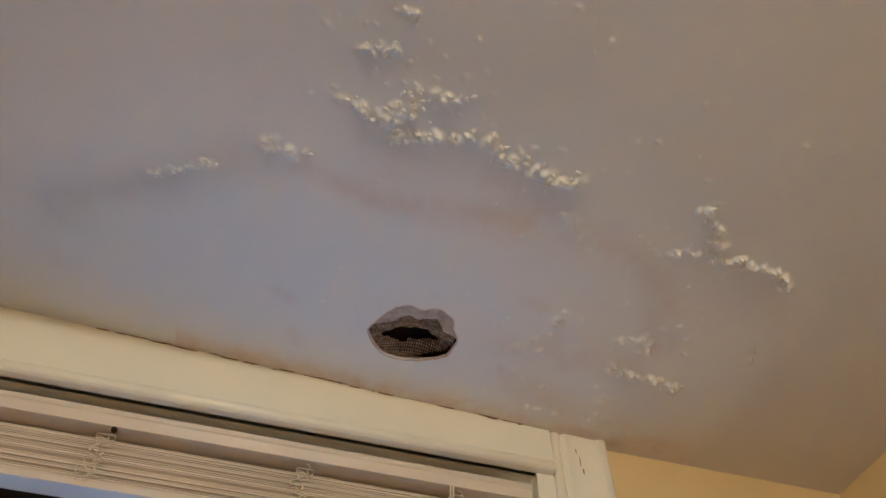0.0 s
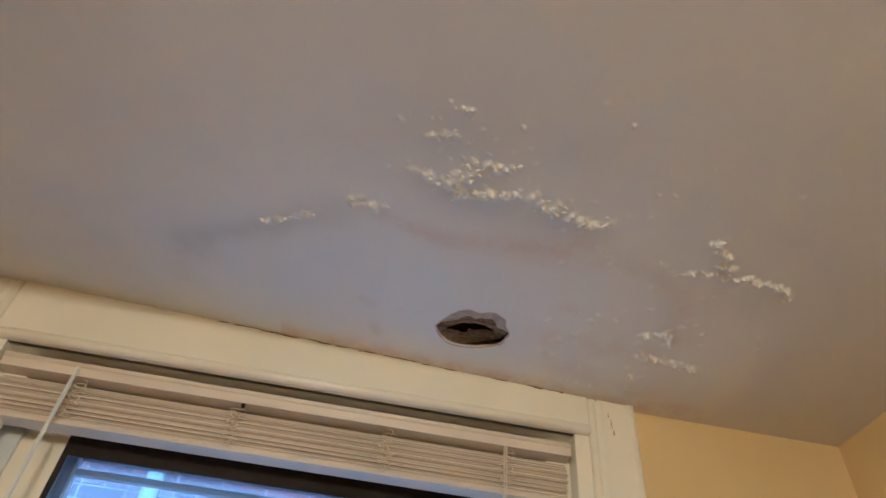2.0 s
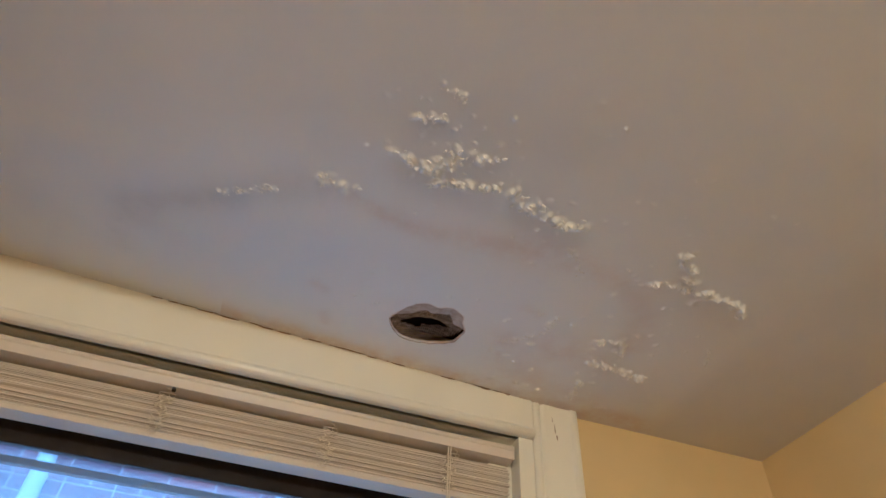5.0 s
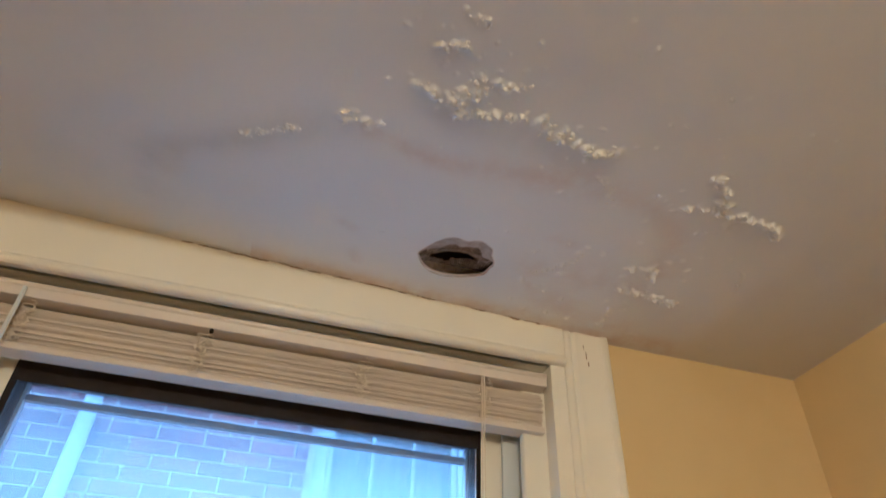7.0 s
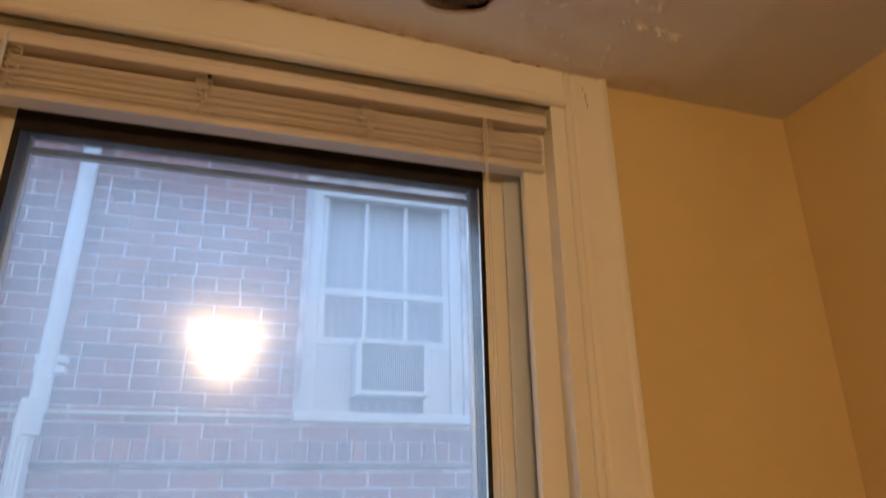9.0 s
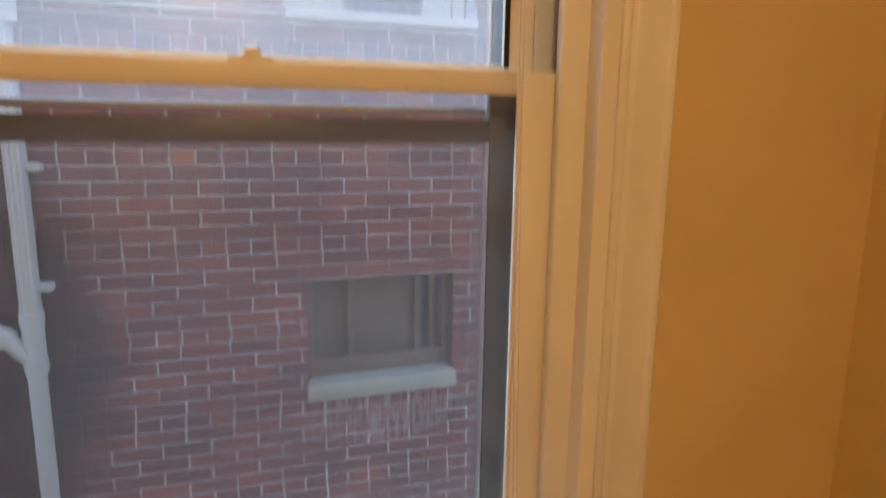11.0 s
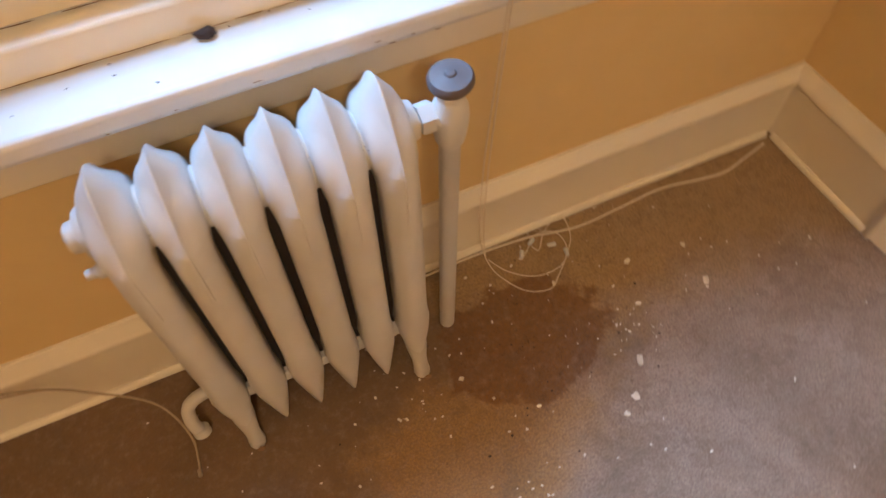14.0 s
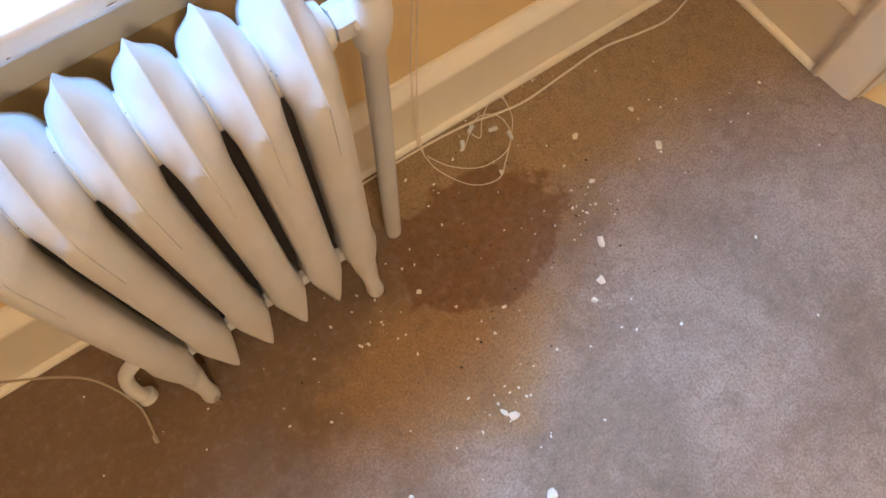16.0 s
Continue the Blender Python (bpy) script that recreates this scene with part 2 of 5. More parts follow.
def glass_material(name, haze, blur, soft_share=0.45, sharp=0.02):
    m = bpy.data.materials.new(name)
    m.use_nodes = True
    t = m.node_tree
    t.nodes.clear()
    out = t.nodes.new("ShaderNodeOutputMaterial")
    clear, gloss, soft = t.nodes.new("ShaderNodeBsdfTransparent"), t.nodes.new("ShaderNodeBsdfGlossy"), t.nodes.new("ShaderNodeBsdfGlossy")
    gloss.inputs["Roughness"].default_value, soft.inputs["Roughness"].default_value = sharp, blur
    dust = t.nodes.new("ShaderNodeBsdfTranslucent")
    dust.inputs["Color"].default_value = (0.8, 0.86, 0.9, 1)
    fr = t.nodes.new("ShaderNodeFresnel")
    fr.inputs[0].default_value = 1.5
    both = t.nodes.new("ShaderNodeMixShader")
    both.inputs[0].default_value = soft_share
    t.links.new(gloss.outputs[0], both.inputs[1]), t.links.new(soft.outputs[0], both.inputs[2])
    pane = t.nodes.new("ShaderNodeMixShader")
    t.links.new(fr.outputs[0], pane.inputs[0])
    t.links.new(clear.outputs[0], pane.inputs[1]), t.links.new(both.outputs[0], pane.inputs[2])
    no = t.nodes.new("ShaderNodeTexNoise")
    no.inputs["Scale"].default_value, no.inputs["Detail"].default_value = 6, 5
    mr = t.nodes.new("ShaderNodeMapRange")
    mr.inputs[3].default_value, mr.inputs[4].default_value = haze * 0.5, haze * 1.5
    t.links.new(no.outputs[0], mr.inputs[0])
    dirty = t.nodes.new("ShaderNodeMixShader")
    t.links.new(mr.outputs[0], dirty.inputs[0])
    t.links.new(pane.outputs[0], dirty.inputs[1]), t.links.new(dust.outputs[0], dirty.inputs[2])
    t.links.new(dirty.outputs[0], out.inputs[0])
    return m


GLASS = glass_material("window_glass", 0.02, 0.10)
HAZY = glass_material("dusty_window_glass", 0.10, 0.15, 0.7, 0.06)
SCREEN = bpy.data.materials.new("insect_screen")
SCREEN.use_nodes = True
t_ = SCREEN.node_tree
t_.nodes.clear()
o_, m_, c_, d_ = (t_.nodes.new("ShaderNode" + k) for k in ("OutputMaterial", "MixShader", "BsdfTransparent", "BsdfDiffuse"))
d_.inputs[0].default_value = (0.10, 0.10, 0.11, 1)
m_.inputs[0].default_value = 0.16
t_.links.new(c_.outputs[0], m_.inputs[1]), t_.links.new(d_.outputs[0], m_.inputs[2]), t_.links.new(m_.outputs[0], o_.inputs[0])
BULB = bpy.data.materials.new("lit_bulb")
BULB.use_nodes = True
BULB.node_tree.nodes["Principled BSDF"].inputs["Emission Color"].default_value = (1.0, 0.72, 0.38, 1)
BULB.node_tree.nodes["Principled BSDF"].inputs["Emission Strength"].default_value = 6


# ---- mesh helpers ----
def box(bm, x0, x1, y0, y1, z0, z1):
    v = [bm.verts.new((x, y, z)) for z in (z0, z1) for y in (y0, y1) for x in (x0, x1)]
    for f in ((0, 2, 3, 1), (4, 5, 7, 6), (0, 1, 5, 4), (2, 6, 7, 3), (0, 4, 6, 2), (1, 3, 7, 5)):
        bm.faces.new([v[i] for i in f])
    return v


def soften(bm, r=0.002, seg=2):
    bmesh.ops.bevel(bm, geom=bm.edges[:], offset=r, segments=seg, affect="EDGES", profile=0.5, clamp_overlap=True)
    return bm


def prism(bm, profile, axis, a, b):
    """A closed profile drawn out along x, y or z between a and b. Profile pairs are the other two axes in order."""
    def at(p, s):
        return {"x": (s, p[0], p[1]), "y": (p[0], s, p[1]), "z": (p[0], p[1], s)}[axis]
    one = [bm.verts.new(at(p, a)) for p in profile]
    two = [bm.verts.new(at(p, b)) for p in profile]
    k = len(profile)
    for i in range(k):
        bm.faces.new((one[i], one[(i + 1) % k], two[(i + 1) % k], two[i]))
    bm.faces.new(one[::-1]), bm.faces.new(two)
    bmesh.ops.recalc_face_normals(bm, faces=bm.faces[:])


def turned(bm, rings, m=Matrix(), seg=24):
    """Rings of (radius, height) round z, closed at both ends, placed by m."""
    loops = []
    for r, h in rings:
        loops.append([bm.verts.new(m @ Vector((r * math.cos(2 * math.pi * i / seg), r * math.sin(2 * math.pi * i / seg), h))) for i in range(seg)])
    for a, b in zip(loops, loops[1:]):
        for i in range(seg):
            bm.faces.new((a[i], a[(i + 1) % seg], b[(i + 1) % seg], b[i]))
    bm.faces.new(loops[0][::-1]), bm.faces.new(loops[-1])


def tube(bm, pts, r, seg=8):
    """A round wire through points."""
    pts = [Vector(p) for p in pts]
    loops, up = [], Vector((0.31, 0.2, 0.93))
    for i, p in enumerate(pts):
        d = (pts[min(i + 1, len(pts) - 1)] - pts[max(i - 1, 0)]).normalized()
        s = d.cross(up).normalized()
        if s.length < 0.1:
            s = d.cross(Vector((1, 0, 0))).normalized()
        q = s.cross(d)
        loops.append([bm.verts.new(p + r * (math.cos(2 * math.pi * k / seg) * s + math.sin(2 * math.pi * k / seg) * q)) for k in range(seg)])
    for a, b in zip(loops, loops[1:]):
        for k in range(seg):
            bm.faces.new((a[k], a[(k + 1) % seg], b[(k + 1) % seg], b[k]))
    bm.faces.new(loops[0][::-1]), bm.faces.new(loops[-1])


def smooth_line(pts, steps=8):
    """A smooth run through a few points."""
    pts = [Vector(p) for p in pts]
    out = []
    for i in range(len(pts) - 1):
        p0, p1, p2, p3 = pts[max(i - 1, 0)], pts[i], pts[i + 1], pts[min(i + 2, len(pts) - 1)]
        for k in range(steps):
            t = k / steps
            out.append(0.5 * (2 * p1 + (p2 - p0) * t + (2 * p0 - 5 * p1 + 4 * p2 - p3) * t * t + (3 * p1 - p0 - 3 * p2 + p3) * t ** 3))
    return out + [pts[-1]]


def mesh_of(name, bm, mat, smooth=True):
    bmesh.ops.recalc_face_normals(bm, faces=bm.faces[:])
    me = bpy.data.meshes.new(name)
    bm.to_mesh(me)
    bm.free()
    me.materials.append(mat)
    if smooth:
        me.polygons.foreach_set("use_smooth", [True] * len(me.polygons))
        me.set_sharp_from_angle(angle=radians(38))
    return me


def part(name, bm, mat, parent=None, label="", smooth=True):
    ob = new(name, mesh_of(name, bm, mat, smooth) if isinstance(bm, bmesh.types.BMesh) else bm)
    if parent:
        ob.parent = parent
    return tagged(ob, label)


def thing(name, label, category, group="", kind=""):
    return tagged(new(name), label, category, group, kind)


def bx(name, mat, parent, *size, r=0.002, label=""):
    bm = bmesh.new()
    box(bm, *size)
    if r:
        soften(bm, r)
    return part(name, bm, mat, parent, label)


def holed(bm, us, vs, empty, depth0, depth1, where):
    """A slab with openings: grid lines us, vs; cells in empty are open; where(u, v, d) gives the place."""
    full = lambda i, j: 0 <= i < len(us) - 1 and 0 <= j < len(vs) - 1 and (i, j) not in empty  # noqa: E731
    seen = {}
    def at(u, v, d):
        key = (u, v, d)
        if key not in seen:
            seen[key] = bm.verts.new(where(u, v, d))
        return seen[key]
    for i in range(len(us) - 1):
        for j in range(len(vs) - 1):
            if not full(i, j):
                continue
            a, b, c, e = us[i], us[i + 1], vs[j], vs[j + 1]
            for d in (depth0, depth1):
                bm.faces.new([at(a, c, d), at(b, c, d), at(b, e, d), at(a, e, d)])
            for di, dj, p, q in ((-1, 0, (a, c), (a, e)), (1, 0, (b, c), (b, e)), (0, -1, (a, c), (b, c)), (0, 1, (a, e), (b, e))):
                if not full(i + di, j + dj):
                    bm.faces.new([at(*p, depth0), at(*q, depth0), at(*q, depth1), at(*p, depth1)])


# ---- structure ----
H = 2.61          # ceiling height
ROOM_W, ROOM_D = 3.4, 3.7
WIN_L, WIN_R, WIN_B, WIN_T = -1.815, -0.645, 0.68, 2.525   # rough opening
OUT_Y = 0.26      # outer face of the window wall

bm = bmesh.new()
holed(bm, [-ROOM_W, WIN_L, WIN_R, 0.0], [-0.1, WIN_B, WIN_T, H + 0.25], {(1, 1)}, 0.0, OUT_Y, lambda u, v, d: (u, d, v))
tagged(part("wall_north", bm, WALL, smooth=False), "pale yellow painted plaster wall round the window", "wall", kind="structure")
DOOR_A, DOOR_B = -0.445, -1.255
bm = bmesh.new()
holed(bm, [-ROOM_D, DOOR_B, DOOR_A, OUT_Y], [-0.1, 0.0, 2.05, H + 0.25], {(1, 1)}, 0.0, 0.14, lambda u, v, d: (d, u, v))
tagged(part("wall_east", bm, WALL, smooth=False), "pale yellow painted plaster wall with a doorway", "wall", kind="structure")
tagged(bx("wall_west", WALL, None, -ROOM_W - 0.14, -ROOM_W, -ROOM_D, OUT_Y, -0.1, H + 0.25, r=0), "plain yellow painted wall", "wall", kind="structure")
tagged(bx("wall_south", WALL, None, -ROOM_W - 0.14, 0.14, -ROOM_D - 0.14, -ROOM_D, -0.1, H + 0.25, r=0), "plain yellow painted wall", "wall", kind="structure")
# Added slab, out of view, that stops sky light leaking in from above.
tagged(bx("upper_floor", CAVITY, None, -ROOM_W - 0.14, 0.14, -ROOM_D - 0.14, OUT_Y, H + 0.25, H + 0.4, r=0), "unseen dark slab above the ceiling, added to keep sky light out", "floor", kind="structure")

# carpet, with slight waves
bm = bmesh.new()
bmesh.ops.create_grid(bm, x_segments=90, y_segments=90, size=0.5)
for v in bm.verts:
    v.co.x = -ROOM_W / 2 + v.co.x * (ROOM_W + 0.2)
    v.co.y = -ROOM_D / 2 + v.co.y * (ROOM_D + 0.02)
    v.co.z = 0.002 * noise.noise(Vector((v.co.x * 5, v.co.y * 5, 0)))
tagged(part("floor", bm, CARPET), "worn taupe carpet with brown water stains", "carpet", kind="structure")
tagged(bx("floor_slab", CAVITY, None, -ROOM_W - 0.14, 0.3, -ROOM_D - 0.14, OUT_Y, -0.1, -0.01, r=0), "dark floor boards under the carpet", "floor", kind="structure")

# ---- ceiling with water damage ----
HOLE = [(-0.987, -0.172), (-0.972, -0.205), (-0.955, -0.232), (-0.935, -0.247), (-0.912, -0.243), (-0.885, -0.253),
        (-0.862, -0.238), (-0.852, -0.212), (-0.842, -0.192), (-0.851, -0.152), (-0.885, -0.131), (-0.915, -0.122), (-0.95, -0.127), (-0.973, -0.148)]


def jagged(pts, per=5, amp=0.0022):
    line = smooth_line([(x, y, 0) for x, y in pts] + [(*pts[0], 0)], per)[:-1]
    return [(p.x + amp * noise.noise(p * 90), p.y + amp * noise.noise(p * 90 + Vector((5, 3, 1)))) for p in line]


RIM = jagged(HOLE)
RIDGES = [  # runs of blistered paint: points, blister size, height
    ([(-1.33, -0.385), (-1.25, -0.425)], 0.007, 0.0035), ([(-1.19, -0.475), (-1.13, -0.47)], 0.011, 0.006),
    ([(-1.085, -0.563), (-1.06, -0.552), (-1.03, -0.556), (-1.005, -0.578)], 0.012, 0.008),
    ([(-1.025, -0.528), (-0.99, -0.538), (-0.965, -0.542), (-0.925, -0.548)], 0.012, 0.008),
    ([(-1.01, -0.60), (-1.02, -0.578)], 0.010, 0.006), ([(-0.985, -0.592), (-0.94, -0.603)], 0.010, 0.006),
    ([(-1.08, -0.63), (-1.06, -0.64), (-1.04, -0.645)], 0.007, 0.004), ([(-1.05, -0.69), (-1.025, -0.685)], 0.006, 0.003),
    ([(-0.895, -0.56), (-0.87, -0.535), (-0.845, -0.54), (-0.80, -0.522), (-0.76, -0.53)], 0.011, 0.008),
    ([(-0.65, -0.468), (-0.645, -0.466)], 0.006, 0.005), ([(-0.585, -0.455), (-0.555, -0.462), (-0.505, -0.462)], 0.007, 0.008),
    ([(-0.58, -0.54), (-0.555, -0.515), (-0.53, -0.48)], 0.010, 0.010),
    ([(-0.49, -0.464), (-0.45, -0.466), (-0.415, -0.457), (-0.392, -0.436)], 0.007, 0.009),
    ([(-0.595, -0.272), (-0.55, -0.283), (-0.54, -0.255)], 0.007, 0.008), ([(-0.57, -0.205), (-0.52, -0.203), (-0.455, -0.19)], 0.008, 0.010),
    ([(-0.765, -0.195), (-0.73, -0.222), (-0.70, -0.26), (-0.695, -0.292)], 0.005, 0.003), ([(-0.56, -0.13), (-0.55, -0.07)], 0.007, 0.004),
    ([(-0.76, -0.475), (-0.735, -0.46), (-0.72, -0.43)], 0.006, 0.003), ([(-0.38, -0.33), (-0.36, -0.28)], 0.004, 0.003),
]
RUST = [  # runs of brown water marks: points, width, strength
    ([(-1.13, -0.455), (-1.04, -0.432), (-0.97, -0.432)], 0.020, 0.42), ([(-0.93, -0.437), (-0.86, -0.447), (-0.78, -0.455), (-0.70, -0.452)], 0.030, 0.45),
    ([(-0.72, -0.45), (-0.64, -0.44), (-0.585, -0.405), (-0.545, -0.35), (-0.53, -0.28)], 0.024, 0.36), ([(-0.76, -0.20), (-0.70, -0.19), (-0.62, -0.22), (-0.56, -0.20)], 0.045, 0.30),
    ([(-0.72, -0.12), (-0.62, -0.08), (-0.50, -0.05)], 0.045, 0.36), ([(-1.11, -0.13), (-1.10, -0.10)], 0.014, 0.30), ([(-0.755, -0.16), (-0.745, -0.13)], 0.012, 0.45),
    ([(-1.14, -0.215), (-1.12, -0.205)], 0.014, 0.22), ([(-0.76, -0.31), (-0.73, -0.30)], 0.014, 0.30)]
SMUDGE = [
    ([(-1.49, -0.25), (-1.44, -0.31), (-1.36, -0.355), (-1.27, -0.415), (-1.20, -0.45)], 0.032, 0.50), ([(-1.06, -0.535), (-1.0, -0.515), (-0.93, -0.52)], 0.030, 0.28),
    ([(-0.88, -0.51), (-0.82, -0.50), (-0.76, -0.50)], 0.026, 0.28), ([(-0.63, -0.43), (-0.58, -0.37), (-0.55, -0.31)], 0.020, 0.25), ([(-1.50, -0.26), (-1.49, -0.17)], 0.030, 0.35)]
blister = random.Random(7)
BUMPS = []
for run, size, tall in RIDGES:
    line = smooth_line([(x, y, 0) for x, y in run], 10)
    length = sum((b - a).length for a, b in zip(line, line[1:]))
    size *= 0.66
    for _ in range(int(length / size * 1.3) + 3):
        p = blister.choice(line)
        BUMPS.append((p.x + blister.gauss(0, size * 0.9), p.y + blister.gauss(0, size * 0.75), size * blister.uniform(0.3, 1.25), tall * 1.1 * blister.uniform(0.25, 1.0)))
for cx, cy, sp, k in ((-1.05, -0.64, 0.03, 16), (-0.98, -0.60, 0.03, 12), (-0.84, -0.53, 0.025, 10), (-0.60, -0.50, 0.04, 8), (-1.0, -0.57, 0.04, 14), (-0.86, -0.72, 0.04, 4)):
    for _ in range(k):
        BUMPS.append((blister.gauss(cx, sp), blister.gauss(cy, sp), blister.uniform(0.002, 0.005), blister.uniform(0.0008, 0.0026)))
for _ in range(60):
    BUMPS.append((blister.uniform(-1.15, -0.42), blister.uniform(-0.70, -0.06), blister.uniform(0.002, 0.005), blister.uniform(0.001, 0.003)))
for _ in range(26):
    BUMPS.append((blister.uniform(-0.78, -0.45), blister.uniform(-0.32, -0.06), blister.uniform(0.004, 0.008), blister.uniform(0.002, 0.004)))

X0, X1, Y0, Y1, STEP = -1.80, -0.30, -0.80, 0.0, 0.002
gx, gy = np.arange(X0, X1 + 1e-6, STEP), np.arange(Y0, Y1 + 1e-6, STEP)
X1, gy[-1] = float(gx[-1]), 0.0
px, py = np.meshgrid(gx, gy)
drop, chalk = np.zeros_like(px), np.zeros_like(px)
for x, y, r, h in BUMPS:
    ix, iy = np.abs(gx - x) < 3.2 * r, np.abs(gy - y) < 3.2 * r
    sub = np.ix_(iy, ix)
    turn_, long_ = blister.uniform(0, 3.14), blister.uniform(1.0, 2.1)
    u_ = ((px[sub] - x) * math.cos(turn_) + (py[sub] - y) * math.sin(turn_)) / long_ ** 0.5
    v_ = ((py[sub] - y) * math.cos(turn_) - (px[sub] - x) * math.sin(turn_)) * long_ ** 0.5
    side = 1 + 0.45 * np.clip((y - py[sub]) / r, -1, 1)
    g = np.exp(-((u_ ** 2 + v_ ** 2) / r ** 2) ** 1.5) * side
    drop[sub] = np.maximum(drop[sub], h * g)
    chalk[sub] = np.maximum(chalk[sub], np.clip(g * h / 0.004, 0, 1))
# torn, crumbly skin on the blisters
for j_, i_ in zip(*np.nonzero(drop > 0.0004)):
    q_ = Vector((px[j_, i_], py[j_, i_], 0.0))
    k_ = 0.45 + 1.1 * abs(noise.noise(q_ * 95)) + 0.7 * abs(noise.noise(q_ * 230))
    drop[j_, i_] *= k_
    chalk[j_, i_] *= min(1.0, 0.35 + 0.8 * k_ * abs(noise.noise(q_ * 60)) * 2.0)
# loose loop of lifted paint
loop = ((px + 0.445) / 0.052) ** 2 + ((py + 0.441) / 0.022) ** 2
drop += 0.0035 * np.exp(-((np.sqrt(loop) - 1) / 0.16) ** 2) * (py < -0.430)
drop += 0.004 * np.exp(-((px + 0.95) / 0.5) ** 2 - ((py + 0.3) / 0.22) ** 2)
jit = np.random.RandomState(4)
rust, smudge = np.zeros_like(px), np.zeros_like(px)
def band(run, r, amount, into):
    line = smooth_line([(x, y, 0) for x, y in run], 9)
    for q_ in line:
        w = r * (1 + 0.5 * noise.noise(q_ * 14))
        into = np.maximum(into, amount * (0.75 + 0.45 * noise.noise(q_ * 9 + Vector((3, 1, 2)))) * np.exp(-((px - q_.x) ** 2 + (py - q_.y) ** 2) / w ** 2))
    return into


for run, r, amount in RUST:
    rust = band(run, r, amount, rust)
for run, r, amount in SMUDGE:
    smudge = band(run, r, amount, smudge)
# window daylight painted into the colour, paler inside the old water line
tone_patch = np.clip(1.35 - np.sqrt(((px + 0.88) / 0.56) ** 2 + ((py + 0.17) / 0.35) ** 2), 0, 1) ** 0.8
rust = np.maximum(rust, 0.5 * np.exp(-((py + 0.03) / 0.03) ** 2) * (px > -1.3))
edge = np.minimum(np.minimum(px - X0, X1 - px), py - Y0)
fade = np.clip(edge / 0.05, 0, 1)
drop, rust, smudge, tone_patch = drop * fade, rust * fade, smudge * fade, tone_patch * fade


# the old ceiling climbs towards the far end of the window wall
def climb(x, y):
    t = np.clip((np.asarray(y) + 0.42) / 0.40, 0, 1)
    return 0.042 * np.clip(-0.55 - np.asarray(x), 0, 1.4) * t * t * (3 - 2 * t)


drop = drop - climb(px, py)


def inside(x, y, poly):
    hit, k = False, len(poly)
    for i in range(k):
        (ax, ay), (bx_, by_) = poly[i], poly[i - 1]
        if (ay > y) != (by_ > y) and x < (bx_ - ax) * (y - ay) / (by_ - ay) + ax:
            hit = not hit
    return hit


ny, nx = px.shape
opened = np.zeros_like(px, bool)
for j in range(ny):
    if -0.27 < gy[j] < -0.11:
        for i in range(nx):
            if -1.0 < gx[i] < -0.83:
                opened[j, i] = inside(gx[i], gy[j], RIM)
verts = np.stack([px, py, H - drop], -1).reshape(-1, 3)
faces = []
for j in range(ny - 1):
    for i in range(nx - 1):
        if not (opened[j, i] or opened[j, i + 1] or opened[j + 1, i] or opened[j + 1, i + 1]):
            a = j * nx + i
            faces.append((a, a + nx, a + nx + 1, a + 1))
# border vertices of the opening are pulled onto the rim, and a lip turned up from them
counts = {}
for f in faces:
    for a, b in zip(f, f[1:] + f[:1]):
        counts[(min(a, b), max(a, b))] = counts.get((min(a, b), max(a, b)), 0) + 1
lip = [e for e, k in counts.items() if k == 1 and all(-1.01 < verts[v][0] < -0.82 and -0.28 < verts[v][1] < -0.10 for v in e)]
rim_xy = np.array(smooth_line([(*p, 0) for p in RIM + RIM[:1]], 3))[:, :2]
verts = verts.tolist()
raised = {}
for e in lip:
    for v in e:
        if v not in raised:
            k = np.argmin(((rim_xy - verts[v][:2]) ** 2).sum(1))
            verts[v][0], verts[v][1] = map(float, rim_xy[k])
            raised[v] = len(verts)
            verts.append([verts[v][0], verts[v][1], verts[v][2] + 0.004])
for a, b in lip:
    faces.append((a, b, raised[b], raised[a]))
base = len(verts)
verts += [(x, y, H) for x, y in ((-ROOM_W, -ROOM_D), (0, -ROOM_D), (0, 0), (-ROOM_W, Y0), (X0, -ROOM_D), (X1, -ROOM_D), (X0, Y0), (X1, Y0), (X0, 0), (X1, 0))]
q = lambda *k: tuple(base + i for i in k)  # noqa: E731
faces += [q(0, 3, 6, 4), q(4, 6, 7, 5), q(5, 7, 9, 2, 1)]
far = len(verts)
for j in range(ny):
    verts.append([-ROOM_W, gy[j], verts[j * nx][2]])
for j in range(ny - 1):
    faces.append((far + j, far + j + 1, (j + 1) * nx, j * nx))
me = bpy.data.meshes.new("ceiling")
me.from_pydata(verts, [], faces)
extra = np.zeros(len(verts) - ny * nx)
torn = extra.copy()
torn[:len(raised)] = 1.3
for v in raised:
    rust.flat[v] = 0.8
for name, data in (("rust", rust), ("smudge", smudge), ("chalk", chalk), ("tone_patch", tone_patch)):
    me.attributes.new(name, "FLOAT", "POINT").data.foreach_set("value", np.concatenate([data.ravel(), torn if name in ("rust", "smudge") else extra]).astype(np.float32))
me.materials.append(CEIL)
me.polygons.foreach_set("use_smooth", [True] * len(me.polygons))
me.set_sharp_from_angle(angle=radians(50))
tagged(new("ceiling", me), "water-damaged off-white plaster ceiling with blistered paint and a hole", "ceiling", kind="structure")

